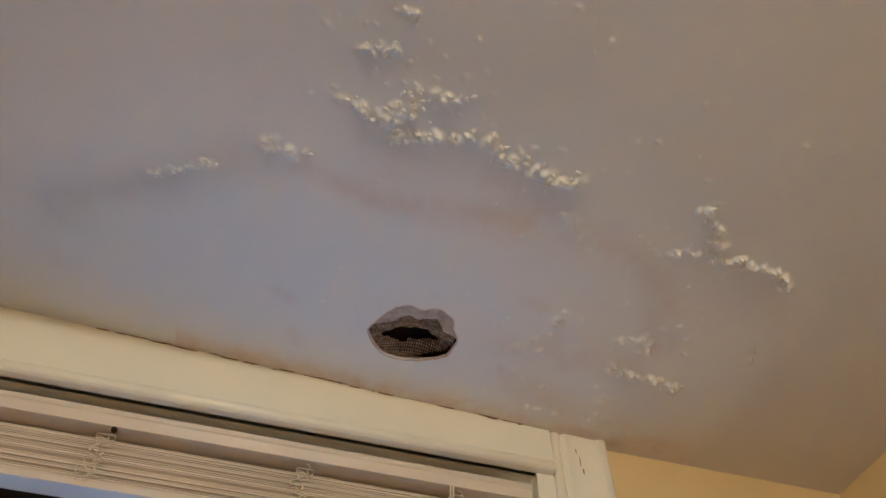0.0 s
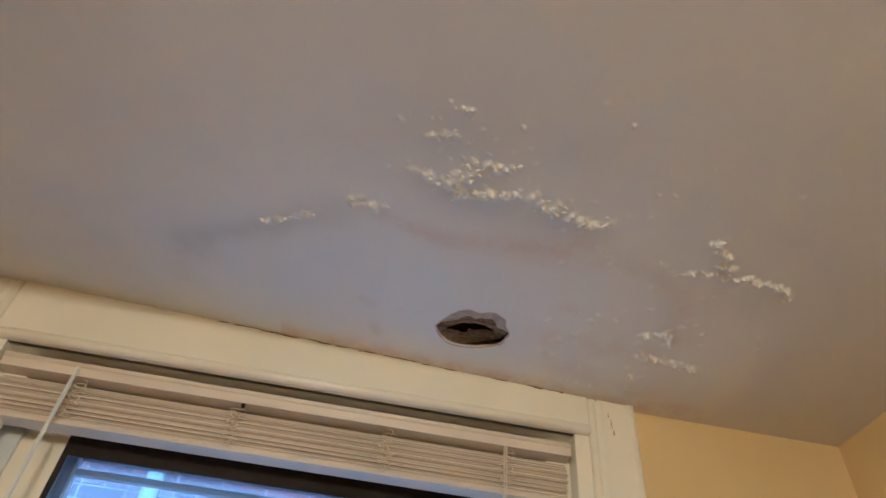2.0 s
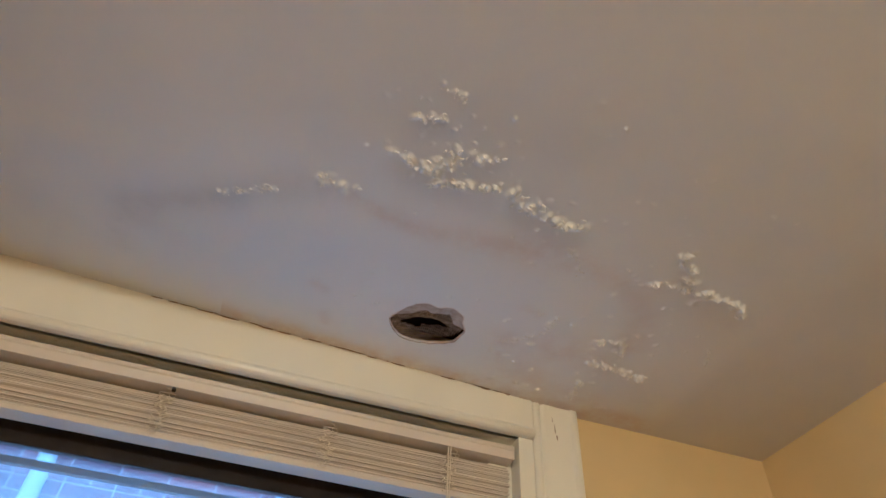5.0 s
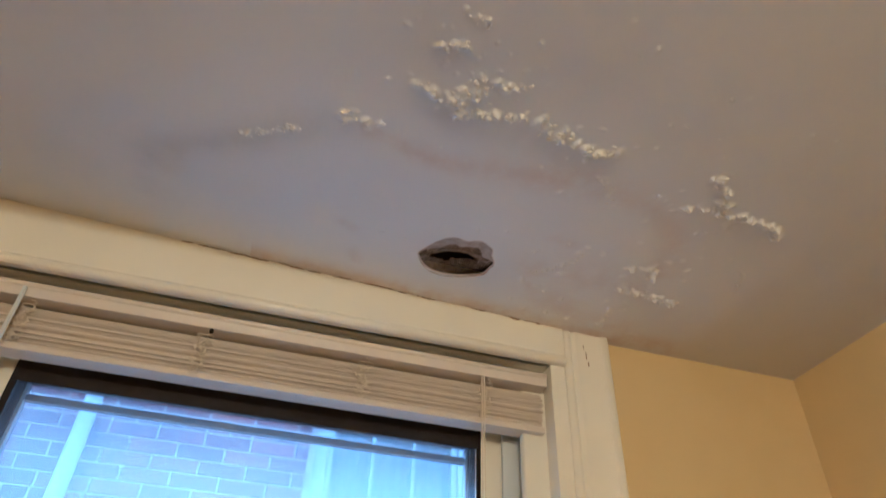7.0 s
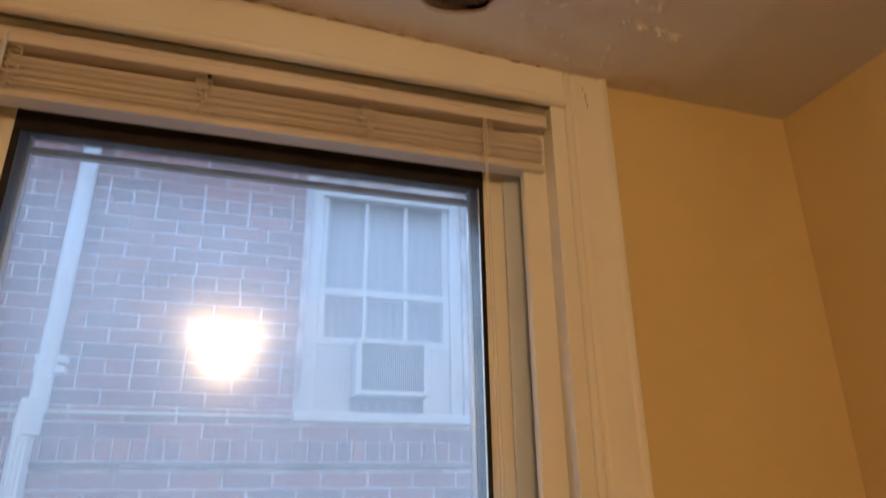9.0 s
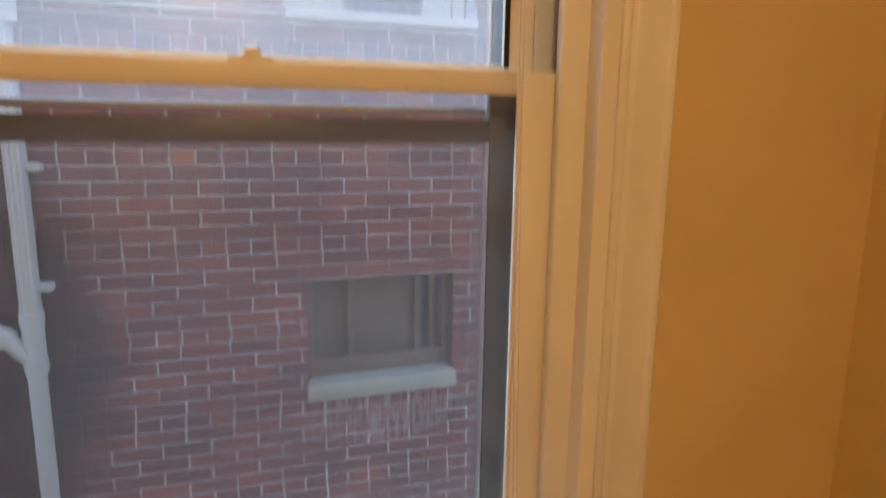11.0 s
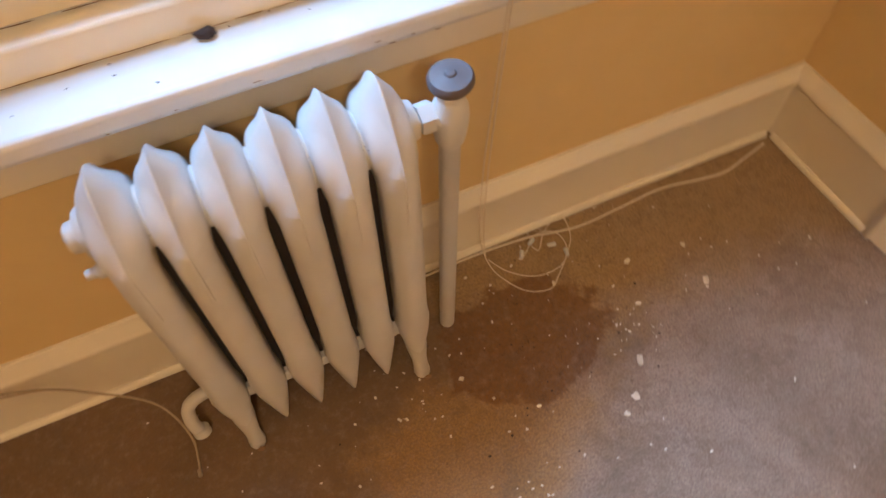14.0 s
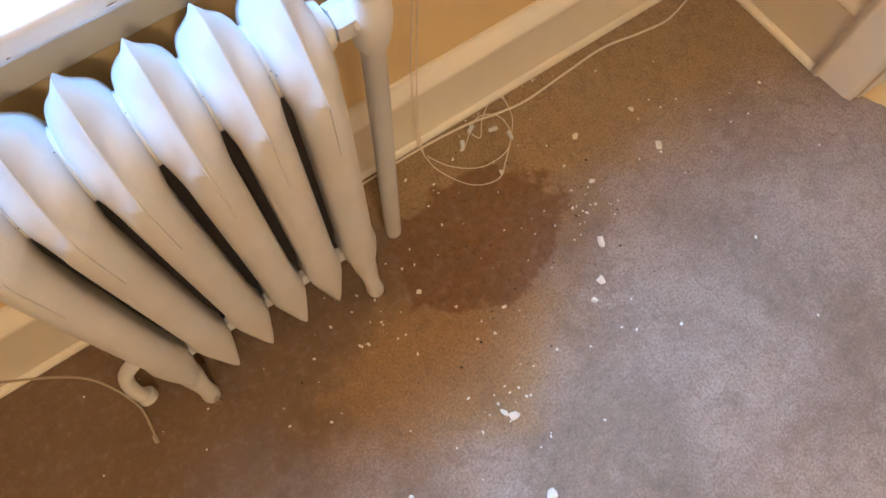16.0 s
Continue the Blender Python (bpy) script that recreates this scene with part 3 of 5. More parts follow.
# inside the hole: brown coat on the room side, rusty lath bulging up, broken through in its middle
hole = thing("ceiling_hole", "ragged hole in the ceiling showing rusty metal lath", "hole")
bm = bmesh.new()
ring = []
mid = Vector((-0.913, -0.190))
shrink = lambda s, y: s + (1.02 - s) * (1 - min(max((-0.188 - y) / 0.035, 0.0), 1.0))  # noqa: E731
for s, z in ((1.021, H + 0.0045), (0.92, H + 0.0055), (0.78, H + 0.008)):
    ring.append([bm.verts.new((mid.x + (x - mid.x) * shrink(s, y), -0.128 + (y + 0.128) * shrink(s, y), z + 0.003 * noise.noise(Vector((x * 60, y * 60, s * 9))))) for x, y in RIM])
for a, b in zip(ring, ring[1:]):
    for i in range(len(RIM)):
        bm.faces.new((a[i], a[(i + 1) % len(RIM)], b[(i + 1) % len(RIM)], b[i]))
part("brown_coat", bm, BROWN_COAT, hole, "crumbling brown plaster edge")
bm = bmesh.new()
gap = lambda x, y: ((x + 0.914) / 0.041) ** 2 + ((y + 0.168) / 0.021) ** 2 + 0.9 * noise.noise(Vector((x * 70, y * 70, 2)))  # noqa: E731
sag = lambda x, y: H + 0.0085 + 0.030 * math.exp(-((x + 0.90) / 0.05) ** 2 - ((y + 0.158) / 0.03) ** 2)  # noqa: E731
def wire(fixed, along, lo, hi):
    runpts = []
    k = lo
    while k <= hi:
        x, y = (fixed, k) if along == "y" else (k, fixed)
        if gap(x, y) > 1 and inside(x, y, RIM):
            runpts.append((x, y, sag(x, y)))
        else:
            if len(runpts) > 2:
                tube(bm, runpts, 0.0008, 4)
            runpts = []
        k += 0.004
    if len(runpts) > 2:
        tube(bm, runpts, 0.0008, 4)
for i in range(36):
    wire(-0.985 + i * 0.0041, "y", -0.258, -0.118)
for i in range(32):
    wire(-0.257 + i * 0.0044, "x", -0.988, -0.838)
part("metal_lath", bm, LATH, hole, "rusty wire lath")
bm = bmesh.new()
box(bm, -1.05, -0.78, -0.32, -0.07, H + 0.075, H + 0.2)
part("joist_space", bm, CAVITY, hole)

# crumbs and flakes hanging on the blisters
ICO = [(0, 0, 1), (0.894, 0, 0.447), (0.276, 0.851, 0.447), (-0.724, 0.526, 0.447), (-0.724, -0.526, 0.447), (0.276, -0.851, 0.447),
       (0.724, 0.526, -0.447), (-0.276, 0.851, -0.447), (-0.894, 0, -0.447), (-0.276, -0.851, -0.447), (0.724, -0.526, -0.447), (0, 0, -1)]
ICO_F = [(0, 1, 2), (0, 2, 3), (0, 3, 4), (0, 4, 5), (0, 5, 1), (1, 6, 2), (2, 7, 3), (3, 8, 4), (4, 9, 5), (5, 10, 1),
         (2, 6, 7), (3, 7, 8), (4, 8, 9), (5, 9, 10), (1, 10, 6), (6, 11, 7), (7, 11, 8), (8, 11, 9), (9, 11, 10), (10, 11, 6)]


def lumps(name, places, mat, rnd):
    """Irregular chips: places of (x, y, z, sx, sy, sz)."""
    vs, fs = [], []
    for x, y, z, sx, sy, sz in places:
        turn = rnd.uniform(0, 6.28)
        ca, sa, k = math.cos(turn), math.sin(turn), len(vs)
        for a, b, c in ICO:
            f = rnd.uniform(0.6, 1.25)
            u, v = a * sx * f, b * sy * f
            vs.append((x + ca * u - sa * v, y + sa * u + ca * v, z + c * sz * f))
        fs += [tuple(k + i for i in f) for f in ICO_F]
    m = bpy.data.meshes.new(name)
    m.from_pydata(vs, [], fs)
    m.materials.append(mat)
    return new(name, m)


chips = []
for run, size, tall in RIDGES:
    line = smooth_line([(x, y, 0) for x, y in run], 10)
    length = sum((b - a).length for a, b in zip(line, line[1:]))
    for _ in range(int(length / size * 2.6)):
        p, s = blister.choice(line), size * blister.uniform(0.12, 0.42)
        x, y = p.x + blister.gauss(0, size * 0.7), p.y + blister.gauss(0, size * 0.55)
        i, j = min(max(int(round((x - X0) / STEP)), 0), nx - 1), min(max(int(round((y - Y0) / STEP)), 0), ny - 1)
        chips.append((x, y, H - drop[j, i] - s * 0.15, s * blister.uniform(0.9, 2.2), s * blister.uniform(0.6, 1.0), s * blister.uniform(0.2, 0.45)))
flakes = lumps("plaster_flakes", chips, CHALK, blister)
flakes.data.polygons.foreach_set("use_smooth", [True] * len(flakes.data.polygons))
tagged(flakes, "curling cream paint flakes and crumbs hanging on the ceiling", "plaster flakes", kind="stuff")

# ---- trim ----
CF = -0.020   # casing face
def trim(name, label, profile, axis, a, b, mat=TRIM):
    bm = bmesh.new()
    prism(bm, profile, axis, a, b)
    soften(bm, 0.0012, 1)
    return tagged(part(name, bm, mat), label, "trim", kind="structure")


CAS = [(0, 0), (0, CF + 0.004), (0.006, CF), (0.016, CF), (0.020, CF + 0.005), (0.025, CF + 0.001), (0.030, CF - 0.002), (0.095, CF - 0.002), (0.099, CF - 0.006), (0.112, CF - 0.006), (0.1165, CF - 0.002), (0.1165, 0)]
trim("window_casing", "cream painted window casing with moulded inner edge", [(WIN_R + 0.030 + u * 0.915, v) for u, v in CAS], "z", 0.705, H + 0.07)
trim("window_casing", "cream painted window casing with moulded inner edge", [(WIN_L - 0.030 - u * 0.915, v) for u, v in CAS], "z", 0.705, H + 0.07)
HEAD = [(0, 2.523), (CF - 0.004, 2.523), (CF - 0.010, 2.527), (CF - 0.012, 2.533), (CF - 0.010, 2.539), (CF - 0.004, 2.543), (CF - 0.001, 2.548), (CF - 0.001, H + 0.06), (0, H + 0.06)]
trim("window_head_casing", "cream painted head casing tight under the ceiling, cracked along its top", HEAD, "x", WIN_L - 0.0285, WIN_R + 0.0285)
# stop beads and jambs
for s, x in ((1, WIN_R), (-1, WIN_L)):
    trim("window_jamb", "cream painted window jamb", [(x + s * 0.0303, -0.012), (x + s * 0.0303, -0.0006), (x + s * 0.002, -0.0006), (x + s * 0.002, OUT_Y + 0.001), (x - s * 0.003, OUT_Y + 0.001), (x - s * 0.003, -0.012)], "z", 0.70, WIN_T)
    trim("window_stop", "cream painted window stop", [(x, 0.030), (x - s * 0.052, 0.030), (x - s * 0.055, 0.034), (x - s * 0.055, 0.048), (x, 0.048)], "z", 0.755, WIN_T - 0.001)
    trim("sash_track", "white vinyl sash track", [(x, 0.0815), (x - s * 0.080, 0.0815), (x - s * 0.080, 0.0892), (x, 0.0892)], "z", 0.755, WIN_T - 0.001, PVC)
    trim("blind_stop", "painted outer stop beside the storm window", [(x, 0.132), (x - s * 0.062, 0.132), (x - s * 0.062, 0.158), (x, 0.158)], "z", 0.755, WIN_T - 0.001)
trim("window_head_jamb", "cream painted head jamb", [(-0.012, WIN_T - 0.002), (OUT_Y, WIN_T - 0.002), (OUT_Y, WIN_T + 0.02), (-0.012, WIN_T + 0.02)], "x", WIN_L, WIN_R)
trim("window_head_stop", "painted head stop above the upper sash", [(0.132, 2.40), (0.158, 2.40), (0.158, WIN_T - 0.003), (0.132, WIN_T - 0.003)], "x", WIN_L + 0.063, WIN_R - 0.063)
# stool, apron, step under the sash
STOOL = [(-0.078, 0.674), (-0.081, 0.682), (-0.081, 0.698), (-0.078, 0.704), (-0.072, 0.7065), (0.034, 0.7075), (0.034, 0.674)]
sill = thing("window_stool", "white painted window stool, scuffed along its front edge", "window sill")
bm = bmesh.new()
prism(bm, STOOL, "x", WIN_L - 0.165, WIN_R + 0.165)
soften(bm, 0.0015, 2)
part("stool_board", bm, STOOLW, sill)
bm = bmesh.new()
prism(bm, [(0.013, 0.700), (0.013, 0.749), (0.017, 0.754), (0.26, 0.735), (0.26, 0.690)], "x", WIN_L, WIN_R)
soften(bm, 0.0012, 1)
part("sash_step", bm, TRIM, sill)
bm = bmesh.new()
prism(bm, [(0, 0.578), (-0.018, 0.578), (-0.021, 0.582), (-0.021, 0.668), (-0.027, 0.674), (0, 0.674)], "x", WIN_L - 0.135, WIN_R + 0.135)
soften(bm, 0.0012, 1)
part("apron", bm, TRIM, sill)
BASE = [(0, 0.002), (-0.019, 0.002), (-0.019, 0.155), (-0.024, 0.160), (-0.024, 0.170), (-0.018, 0.180), (-0.010, 0.195), (-0.008, 0.205), (0, 0.205)]
trim("baseboard", "cream painted moulded baseboard", BASE, "x", -ROOM_W, -0.0005)
trim("baseboard", "cream painted moulded baseboard", BASE, "y", -0.0095, -0.3455)
trim("baseboard", "cream painted moulded baseboard", BASE, "y", -1.356, -ROOM_D)
SHOE = [(-0.0192, 0.001), (-0.031, 0.001), (-0.030, 0.008), (-0.025, 0.014), (-0.0192, 0.016)]
trim("shoe_moulding", "cream painted shoe moulding", SHOE, "x", -ROOM_W, -0.033)
trim("shoe_moulding", "cream painted shoe moulding", SHOE, "y", -0.034, -0.3455)
DC = [(0, 0), (-0.030, 0), (-0.034, -0.005), (-0.034, -0.014), (-0.026, -0.020), (-0.022, -0.085), (-0.016, -0.098), (0, -0.098)]
trim("door_casing", "cream painted door casing down to the carpet", [(u, -0.346 + v) for u, v in DC], "z", 0.002, 2.15)
trim("door_casing", "cream painted door casing down to the carpet", [(u, -1.354 - v) for u, v in DC], "z", 0.002, 2.15)
trim("door_head_casing", "cream painted door head casing", [(-0.024, 2.052), (0, 2.052), (0, 2.149), (-0.024, 2.149)], "y", -0.445, -1.255)
trim("door_jamb", "cream painted door jamb", [(0.001, -0.4452), (0.139, -0.4452), (0.139, -0.4490), (0.001, -0.4490)], "z", 0.002, 2.048)
door = thing("door_1", "closed cream painted panel door in the side wall", "door", kind="structure")
bm = bmesh.new()
holed(bm, [-1.25, -1.14, -0.90, -0.80, -0.56, -0.45], [0.012, 0.22, 0.95, 1.10, 1.92, 2.045], {(1, 1), (3, 1), (1, 3), (3, 3)}, 0.075, 0.11, lambda u, v, d: (d, u, v))
part("door_frame", bm, DOOR, door)
for a, b in ((-1.145, -0.895), (-0.805, -0.555)):
    for c, d in ((0.215, 0.955), (1.095, 1.925)):
        bx("door_panel", DOOR, door, 0.086, 0.10, a, b, c, d, r=0.003)
bm = bmesh.new()
turned(bm, [(0.026, 0), (0.026, 0.006), (0.010, 0.012), (0.010, 0.035), (0.026, 0.045), (0.028, 0.058), (0.014, 0.068)], pose(0.076, -1.19, 1.0, 0, -90, 0))
part("door_knob", bm, BRASS, door, "brass door knob")

# ---- window sashes ----
def sash(name, label, y0, y1, left, right, bottom, top, gl, gr, gb, gt, glass):
    s = thing(name, label, "window sash")
    bx("bottom_rail", TRIM, s, gl, gr, y0, y1, bottom, gb)
    bx("top_rail", TRIM, s, gl, gr, y0, y1, gt, top)
    bx("stile", TRIM, s, left, gl - 0.0003, y0, y1, bottom, top)
    bx("stile", TRIM, s, gr + 0.0003, right, y0, y1, bottom, top)
    yc = (y0 + y1) / 2
    for a, b, c, d in ((gl, gl + 0.006, gb, gt), (gr - 0.006, gr, gb, gt), (gl, gr, gb, gb + 0.006), (gl, gr, gt - 0.006, gt)):
        bx("glazing_bead", TRIM, s, a, b, y0 + 0.006, y0 + 0.016, c, d, r=0.001)
    bm = bmesh.new()
    box(bm, gl, gr, yc, yc + 0.003, gb, gt)
    p = part("pane", bm, glass, s, smooth=False)
    p.visible_shadow = False
    return s


SL, SR = -1.768, -0.6925
window_1 = tagged(sash("window_1", "lower sash of the cream painted double-hung window", 0.0505, 0.0795, SL, SR, 0.757, 1.722, -1.657, -0.758, 0.842, 1.688, GLASS), kind="structure")
window_2 = tagged(sash("window_2", "upper sash of the double-hung window with dusty glass", 0.0905, 0.1195, SL + 0.02, SR - 0.02, 1.690, 2.455, -1.652, -0.770, 1.727, 2.402, HAZY), kind="structure")
for a, b, c, d in ((-1.652, -0.770, 2.356, 2.4015), (-1.652, -1.640, 1.728, 2.3555), (-0.779, -0.770, 1.728, 2.3555)):
    bx("weatherstrip", BLACK_AND_SHADE, window_2, a, b, 0.0865, 0.0900, c, d, r=0.001, label="black weatherstrip round the pane")
lock = thing("sash_lock", "painted-over sash lock on the meeting rail", "lock")
bm = bmesh.new()
box(bm, -1.232, -1.165, 0.054, 0.076, 1.722, 1.729)
soften(bm, 0.002)
part("plate", bm, TRIM, lock)
bm = bmesh.new()
turned(bm, [(0.014, 0), (0.015, 0.006), (0.012, 0.012), (0.004, 0.015)], pose(-1.198, 0.065, 1.7285))
part("cam", bm, TRIM, lock)

# ---- storm window ----
storm = thing("storm_window", "dark bronze storm window with a dusty upper pane and a screened lower half", "storm window", kind="structure")
SY = 0.160
for nm, a, b, c, d in (("side_frame", -0.772, -0.706, 0.757, 2.44), ("side_frame", -1.754, -1.648, 0.757, 2.44), ("head_frame", -1.648, -0.772, 2.392, 2.44), ("sill_frame", -1.648, -0.772, 0.757, 0.80)):
    bx(nm, BRONZE, storm, a, b, SY, SY + 0.032, c, d, r=0.002)
bx("top_rail", GRILLE, storm, -1.648, -0.772, SY + 0.004, SY + 0.018, 2.352, 2.366, r=0.002)
bx("meeting_rail", BRONZE, storm, -1.648, -0.772, SY, SY + 0.022, 1.598, 1.640, r=0.002)
bx("upper_rail", ALU, storm, -1.648, -0.772, SY + 0.010, SY + 0.028, 1.648, 1.664, r=0.002, label="pale aluminium rail")
for x in (-0.7755, -1.6445):
    bx("screen_bead", ALU, storm, x - 0.003, x + 0.003, SY + 0.002, SY + 0.018, 0.80, 2.385, r=0.001)
bm = bmesh.new()
box(bm, -1.642, -0.778, SY + 0.020, SY + 0.023, 1.664, 2.391)
p = part("upper_pane", bm, HAZY, storm, smooth=False)
p.visible_shadow = False
bm = bmesh.new()
box(bm, -1.642, -0.778, SY + 0.020, SY + 0.023, 0.801, 1.598)
p = part("lower_pane", bm, GLASS, storm, smooth=False)
p.visible_shadow = False
bm = bmesh.new()
box(bm, -1.642, -0.778, SY + 0.008, SY + 0.0085, 0.801, 1.598)
p = part("insect_screen", bm, SCREEN, storm, "fine grey insect screen", smooth=False)
p.visible_shadow = False

# ---- venetian blind, pulled up ----
blind = thing("venetian_blind", "cream mini blind drawn up into a stack under the window head", "blind")
BL, BR = -1.805, -0.655
bm = bmesh.new()
prism(bm, [(-0.004, 2.474), (-0.004, 2.492), (-0.007, 2.494), (-0.007, 2.502), (-0.002, 2.504), (0.040, 2.504), (0.040, 2.474)], "x", BL, BR)
soften(bm, 0.0008, 1)
part("headrail", bm, BLIND, blind)
slat_rnd = random.Random(3)
bm = bmesh.new()
prism(bm, [(0.0106, -0.00105), (0.0098, -0.0006), (0.0098, 0.0006), (0.0108, 0.0010), (0.0190, 0.0016), (0.0270, 0.0019), (0.0360, 0.0016), (0.0435, 0), (0.0270, 0.0006)], "x", BL + 0.004, BR - 0.004)
slat_mesh = mesh_of("slat", bm, BLIND)
for i in range(34):
    s = part("slat", slat_mesh, None, blind)
    sway = 0.004 * math.sin(i * 0.21 + 0.6) + 0.0024 * math.sin(i * 0.83) + (0.0016 if i % 5 == 2 else 0.0)
    s.matrix_basis = pose(slat_rnd.uniform(-0.003, 0.003), 0.010 + sway + slat_rnd.uniform(-0.0008, 0.0008), 2.3985 + 0.0021 * i + slat_rnd.uniform(-0.0002, 0.0002), slat_rnd.uniform(-3.5, 3.5) + 4.0 * math.sin(i * 0.3), slat_rnd.uniform(-0.06, 0.06), slat_rnd.uniform(-0.08, 0.08))
bm = bmesh.new()
prism(bm, [(0.014, 2.380), (0.014, 2.391), (0.018, 2.395), (0.050, 2.395), (0.054, 2.391), (0.054, 2.380)], "x", BL + 0.002, BR - 0.002)
soften(bm, 0.0012, 1)
part("bottom_rail", bm, BLIND, blind)
bm = bmesh.new()
box(bm, -1.338, -1.331, -0.0045, 0.006, 2.468, 2.4738)
soften(bm, 0.0008, 1)
part("clip", bm, BLACK_AND_SHADE, blind, "small dark clip under the headrail")
for x in (-1.655, -1.345, -1.04, -0.79):
    bm, pts = bmesh.new(), []
    for k in range(9):             # slack ladder string bunched in loops
        z, dx = 2.468 - k * 0.0088, slat_rnd.uniform(-0.007, 0.007)
        for a in range(19):
            w = a / 18 * 2 * math.pi
            pts.append((x + dx + 0.011 * math.sin(w + k) + 0.004 * math.sin(3 * w + k), 0.0130 - 0.007 * (0.5 + 0.5 * math.cos(w * 2 + k)), z - 0.010 * a / 18 + 0.0065 * math.cos(w * (1 + k % 2))))
    tube(bm, pts, 0.0008, 5)
    part("ladder_cord", bm, CORD, blind, "loops of slack ladder cord")
bm = bmesh.new()
tube(bm, [(-1.662, -0.008, 2.490), (-1.661, -0.010, 2.470), (-1.660, -0.012, 2.30), (-1.656, -0.014, 1.75), (-1.655, -0.014, 1.60)], 0.0042, 6)
part("tilt_wand", bm, PVC, blind, "white plastic tilt wand")
bm = bmesh.new()
for dx in (0.0, 0.005):
    run = [(-0.800 + dx, -0.006, 2.476), (-0.799 + dx, -0.006, 2.3), (-0.797 + dx * 1.6, -0.02, 1.5), (-0.799 + dx * 1.5, -0.06, 0.9), (-0.800 + dx * 1.8, -0.0835, 0.712), (-0.802 + dx, -0.0835, 0.67), (-0.812 + dx * 2, -0.05, 0.35), (-0.815 + dx * 2, -0.040, 0.1), (-0.806, -0.055, 0.006)]
    tube(bm, smooth_line(run, 6), 0.0013, 6)
coil = [(-0.806, -0.055, 0.006), (-0.800, -0.10, 0.004), (-0.765, -0.160, 0.004), (-0.715, -0.180, 0.004), (-0.68, -0.157, 0.005), (-0.635, -0.115, 0.006), (-0.608, -0.08, 0.005), (-0.60, -0.035, 0.006), (-0.63, -0.032, 0.009), (-0.665, -0.055, 0.009), (-0.69, -0.085, 0.006), (-0.70, -0.068, 0.005)]
tube(bm, smooth_line(coil, 8), 0.0012, 5)
coil = [(-0.802, -0.06, 0.006), (-0.775, -0.105, 0.004), (-0.725, -0.140, 0.004), (-0.665, -0.140, 0.007), (-0.632, -0.105, 0.008), (-0.635, -0.062, 0.008), (-0.672, -0.045, 0.007), (-0.715, -0.075, 0.006), (-0.735, -0.09, 0.005)]
tube(bm, smooth_line(coil, 8), 0.0012, 5)
part("pull_cord", bm, CORD, blind, "thin off-white pull cord ending in a coil on the carpet")
for x, y, a in ((-0.705, -0.064, 30), (-0.735, -0.088, 60), (-0.668, -0.082, -15), (-0.640, -0.125, 80)):
    bm = bmesh.new()
    turned(bm, [(0.0022, 0), (0.0042, 0.002), (0.0052, 0.016), (0.0045, 0.019)], pose(x, y, 0.007, 0, 90, a), 10)
    part("cord_tassel", bm, PVC, blind, "small white cord tassel")

# ---- radiator ----
RY, PITCH, RX0 = -0.145, 0.0678, -1.350     # middle of its depth, spacing, first section
RTOP = 0.696
radiator = thing("radiator", "white painted cast-iron radiator with six peaked sections under the window", "radiator")


def step(a, b, v):
    v = min(max((v - a) / (b - a), 0.0), 1.0)
    return v * v * (3 - 2 * v)


def half_width(y, z, d):
    w = 0.0266 - 0.0030 * step(0.590, 0.622, z) + 0.0045 * step(0.215, 0.175, z)
    if z < 0.165:
        w = 0.0025 + 0.0286 * step(0.005, 0.185, z) ** 0.75
    e = min(d / 0.026, 1.0)
    gable, drum = min(d / 0.033, 1.0) ** 0.95, math.sqrt(1 - (1 - e) ** 2)
    k = step(0.545, 0.645, z)
    hub = math.hypot(y - RY, z - 0.592) / 0.073
    flare = 0.0340 * math.sqrt(1 - hub ** 5) * step(0.548, 0.600, z) if hub < 1 else 0.0
    return max(w * (k * gable + (1 - k) * drum), flare)


def lean(bm):
    """The whole old radiator leans a little."""
    for v in bm.verts:
        v.co.x -= 0.035 * (0.65 - v.co.z)
    return bm


def section_mesh():
    bm = bmesh.new()
    top, low, half, outline = RTOP, 0.008, 0.086, []
    for i in range(22):            # over the top, front to back
        a = math.pi * i / 21
        outline.append((RY - half * math.cos(a), top - 0.100 + 0.100 * (1 - abs(math.cos(a)) ** 1.55) ** 0.85))
    for i in range(1, 13):         # down the back
        outline.append((RY + half, top - 0.100 - (top - 0.100 - low - 0.05) * i / 12))
    for i in range(1, 10):         # under it
        a = math.pi * i / 10
        outline.append((RY + half * math.cos(a), low + 0.05 - 0.05 * math.sin(a) ** 0.7))
    for i in range(13):            # up the front
        outline.append((RY - half, low + 0.05 + (top - 0.100 - low - 0.05) * i / 13))
    steps = (0, 0.02, 0.06, 0.11, 0.16, 0.21, 0.26, 0.31, 0.36, 0.42, 0.5, 0.6, 0.96)
    k = len(outline)
    sides = []
    for s in (-1, 1):
        rows = []
        for f in steps:
            row = []
            for y, z in outline:
                cz = min(max(z, low + 0.085), top - 0.100)
                py_, pz_ = y + (RY - y) * f, z + (cz - z) * f
                d = f * math.hypot(RY - y, cz - z)
                row.append(bm.verts.new((s * half_width(py_, pz_, d), py_, pz_)) if f or s < 0 else None)
            rows.append(row)
        sides.append(rows)
    sides[1][0] = sides[0][0]
    for rows in sides:
        for a, b in zip(rows, rows[1:]):
            for i in range(k):
                bm.faces.new((a[i], a[(i + 1) % k], b[(i + 1) % k], b[i]))
    return mesh_of("section", lean(bm), RAD)


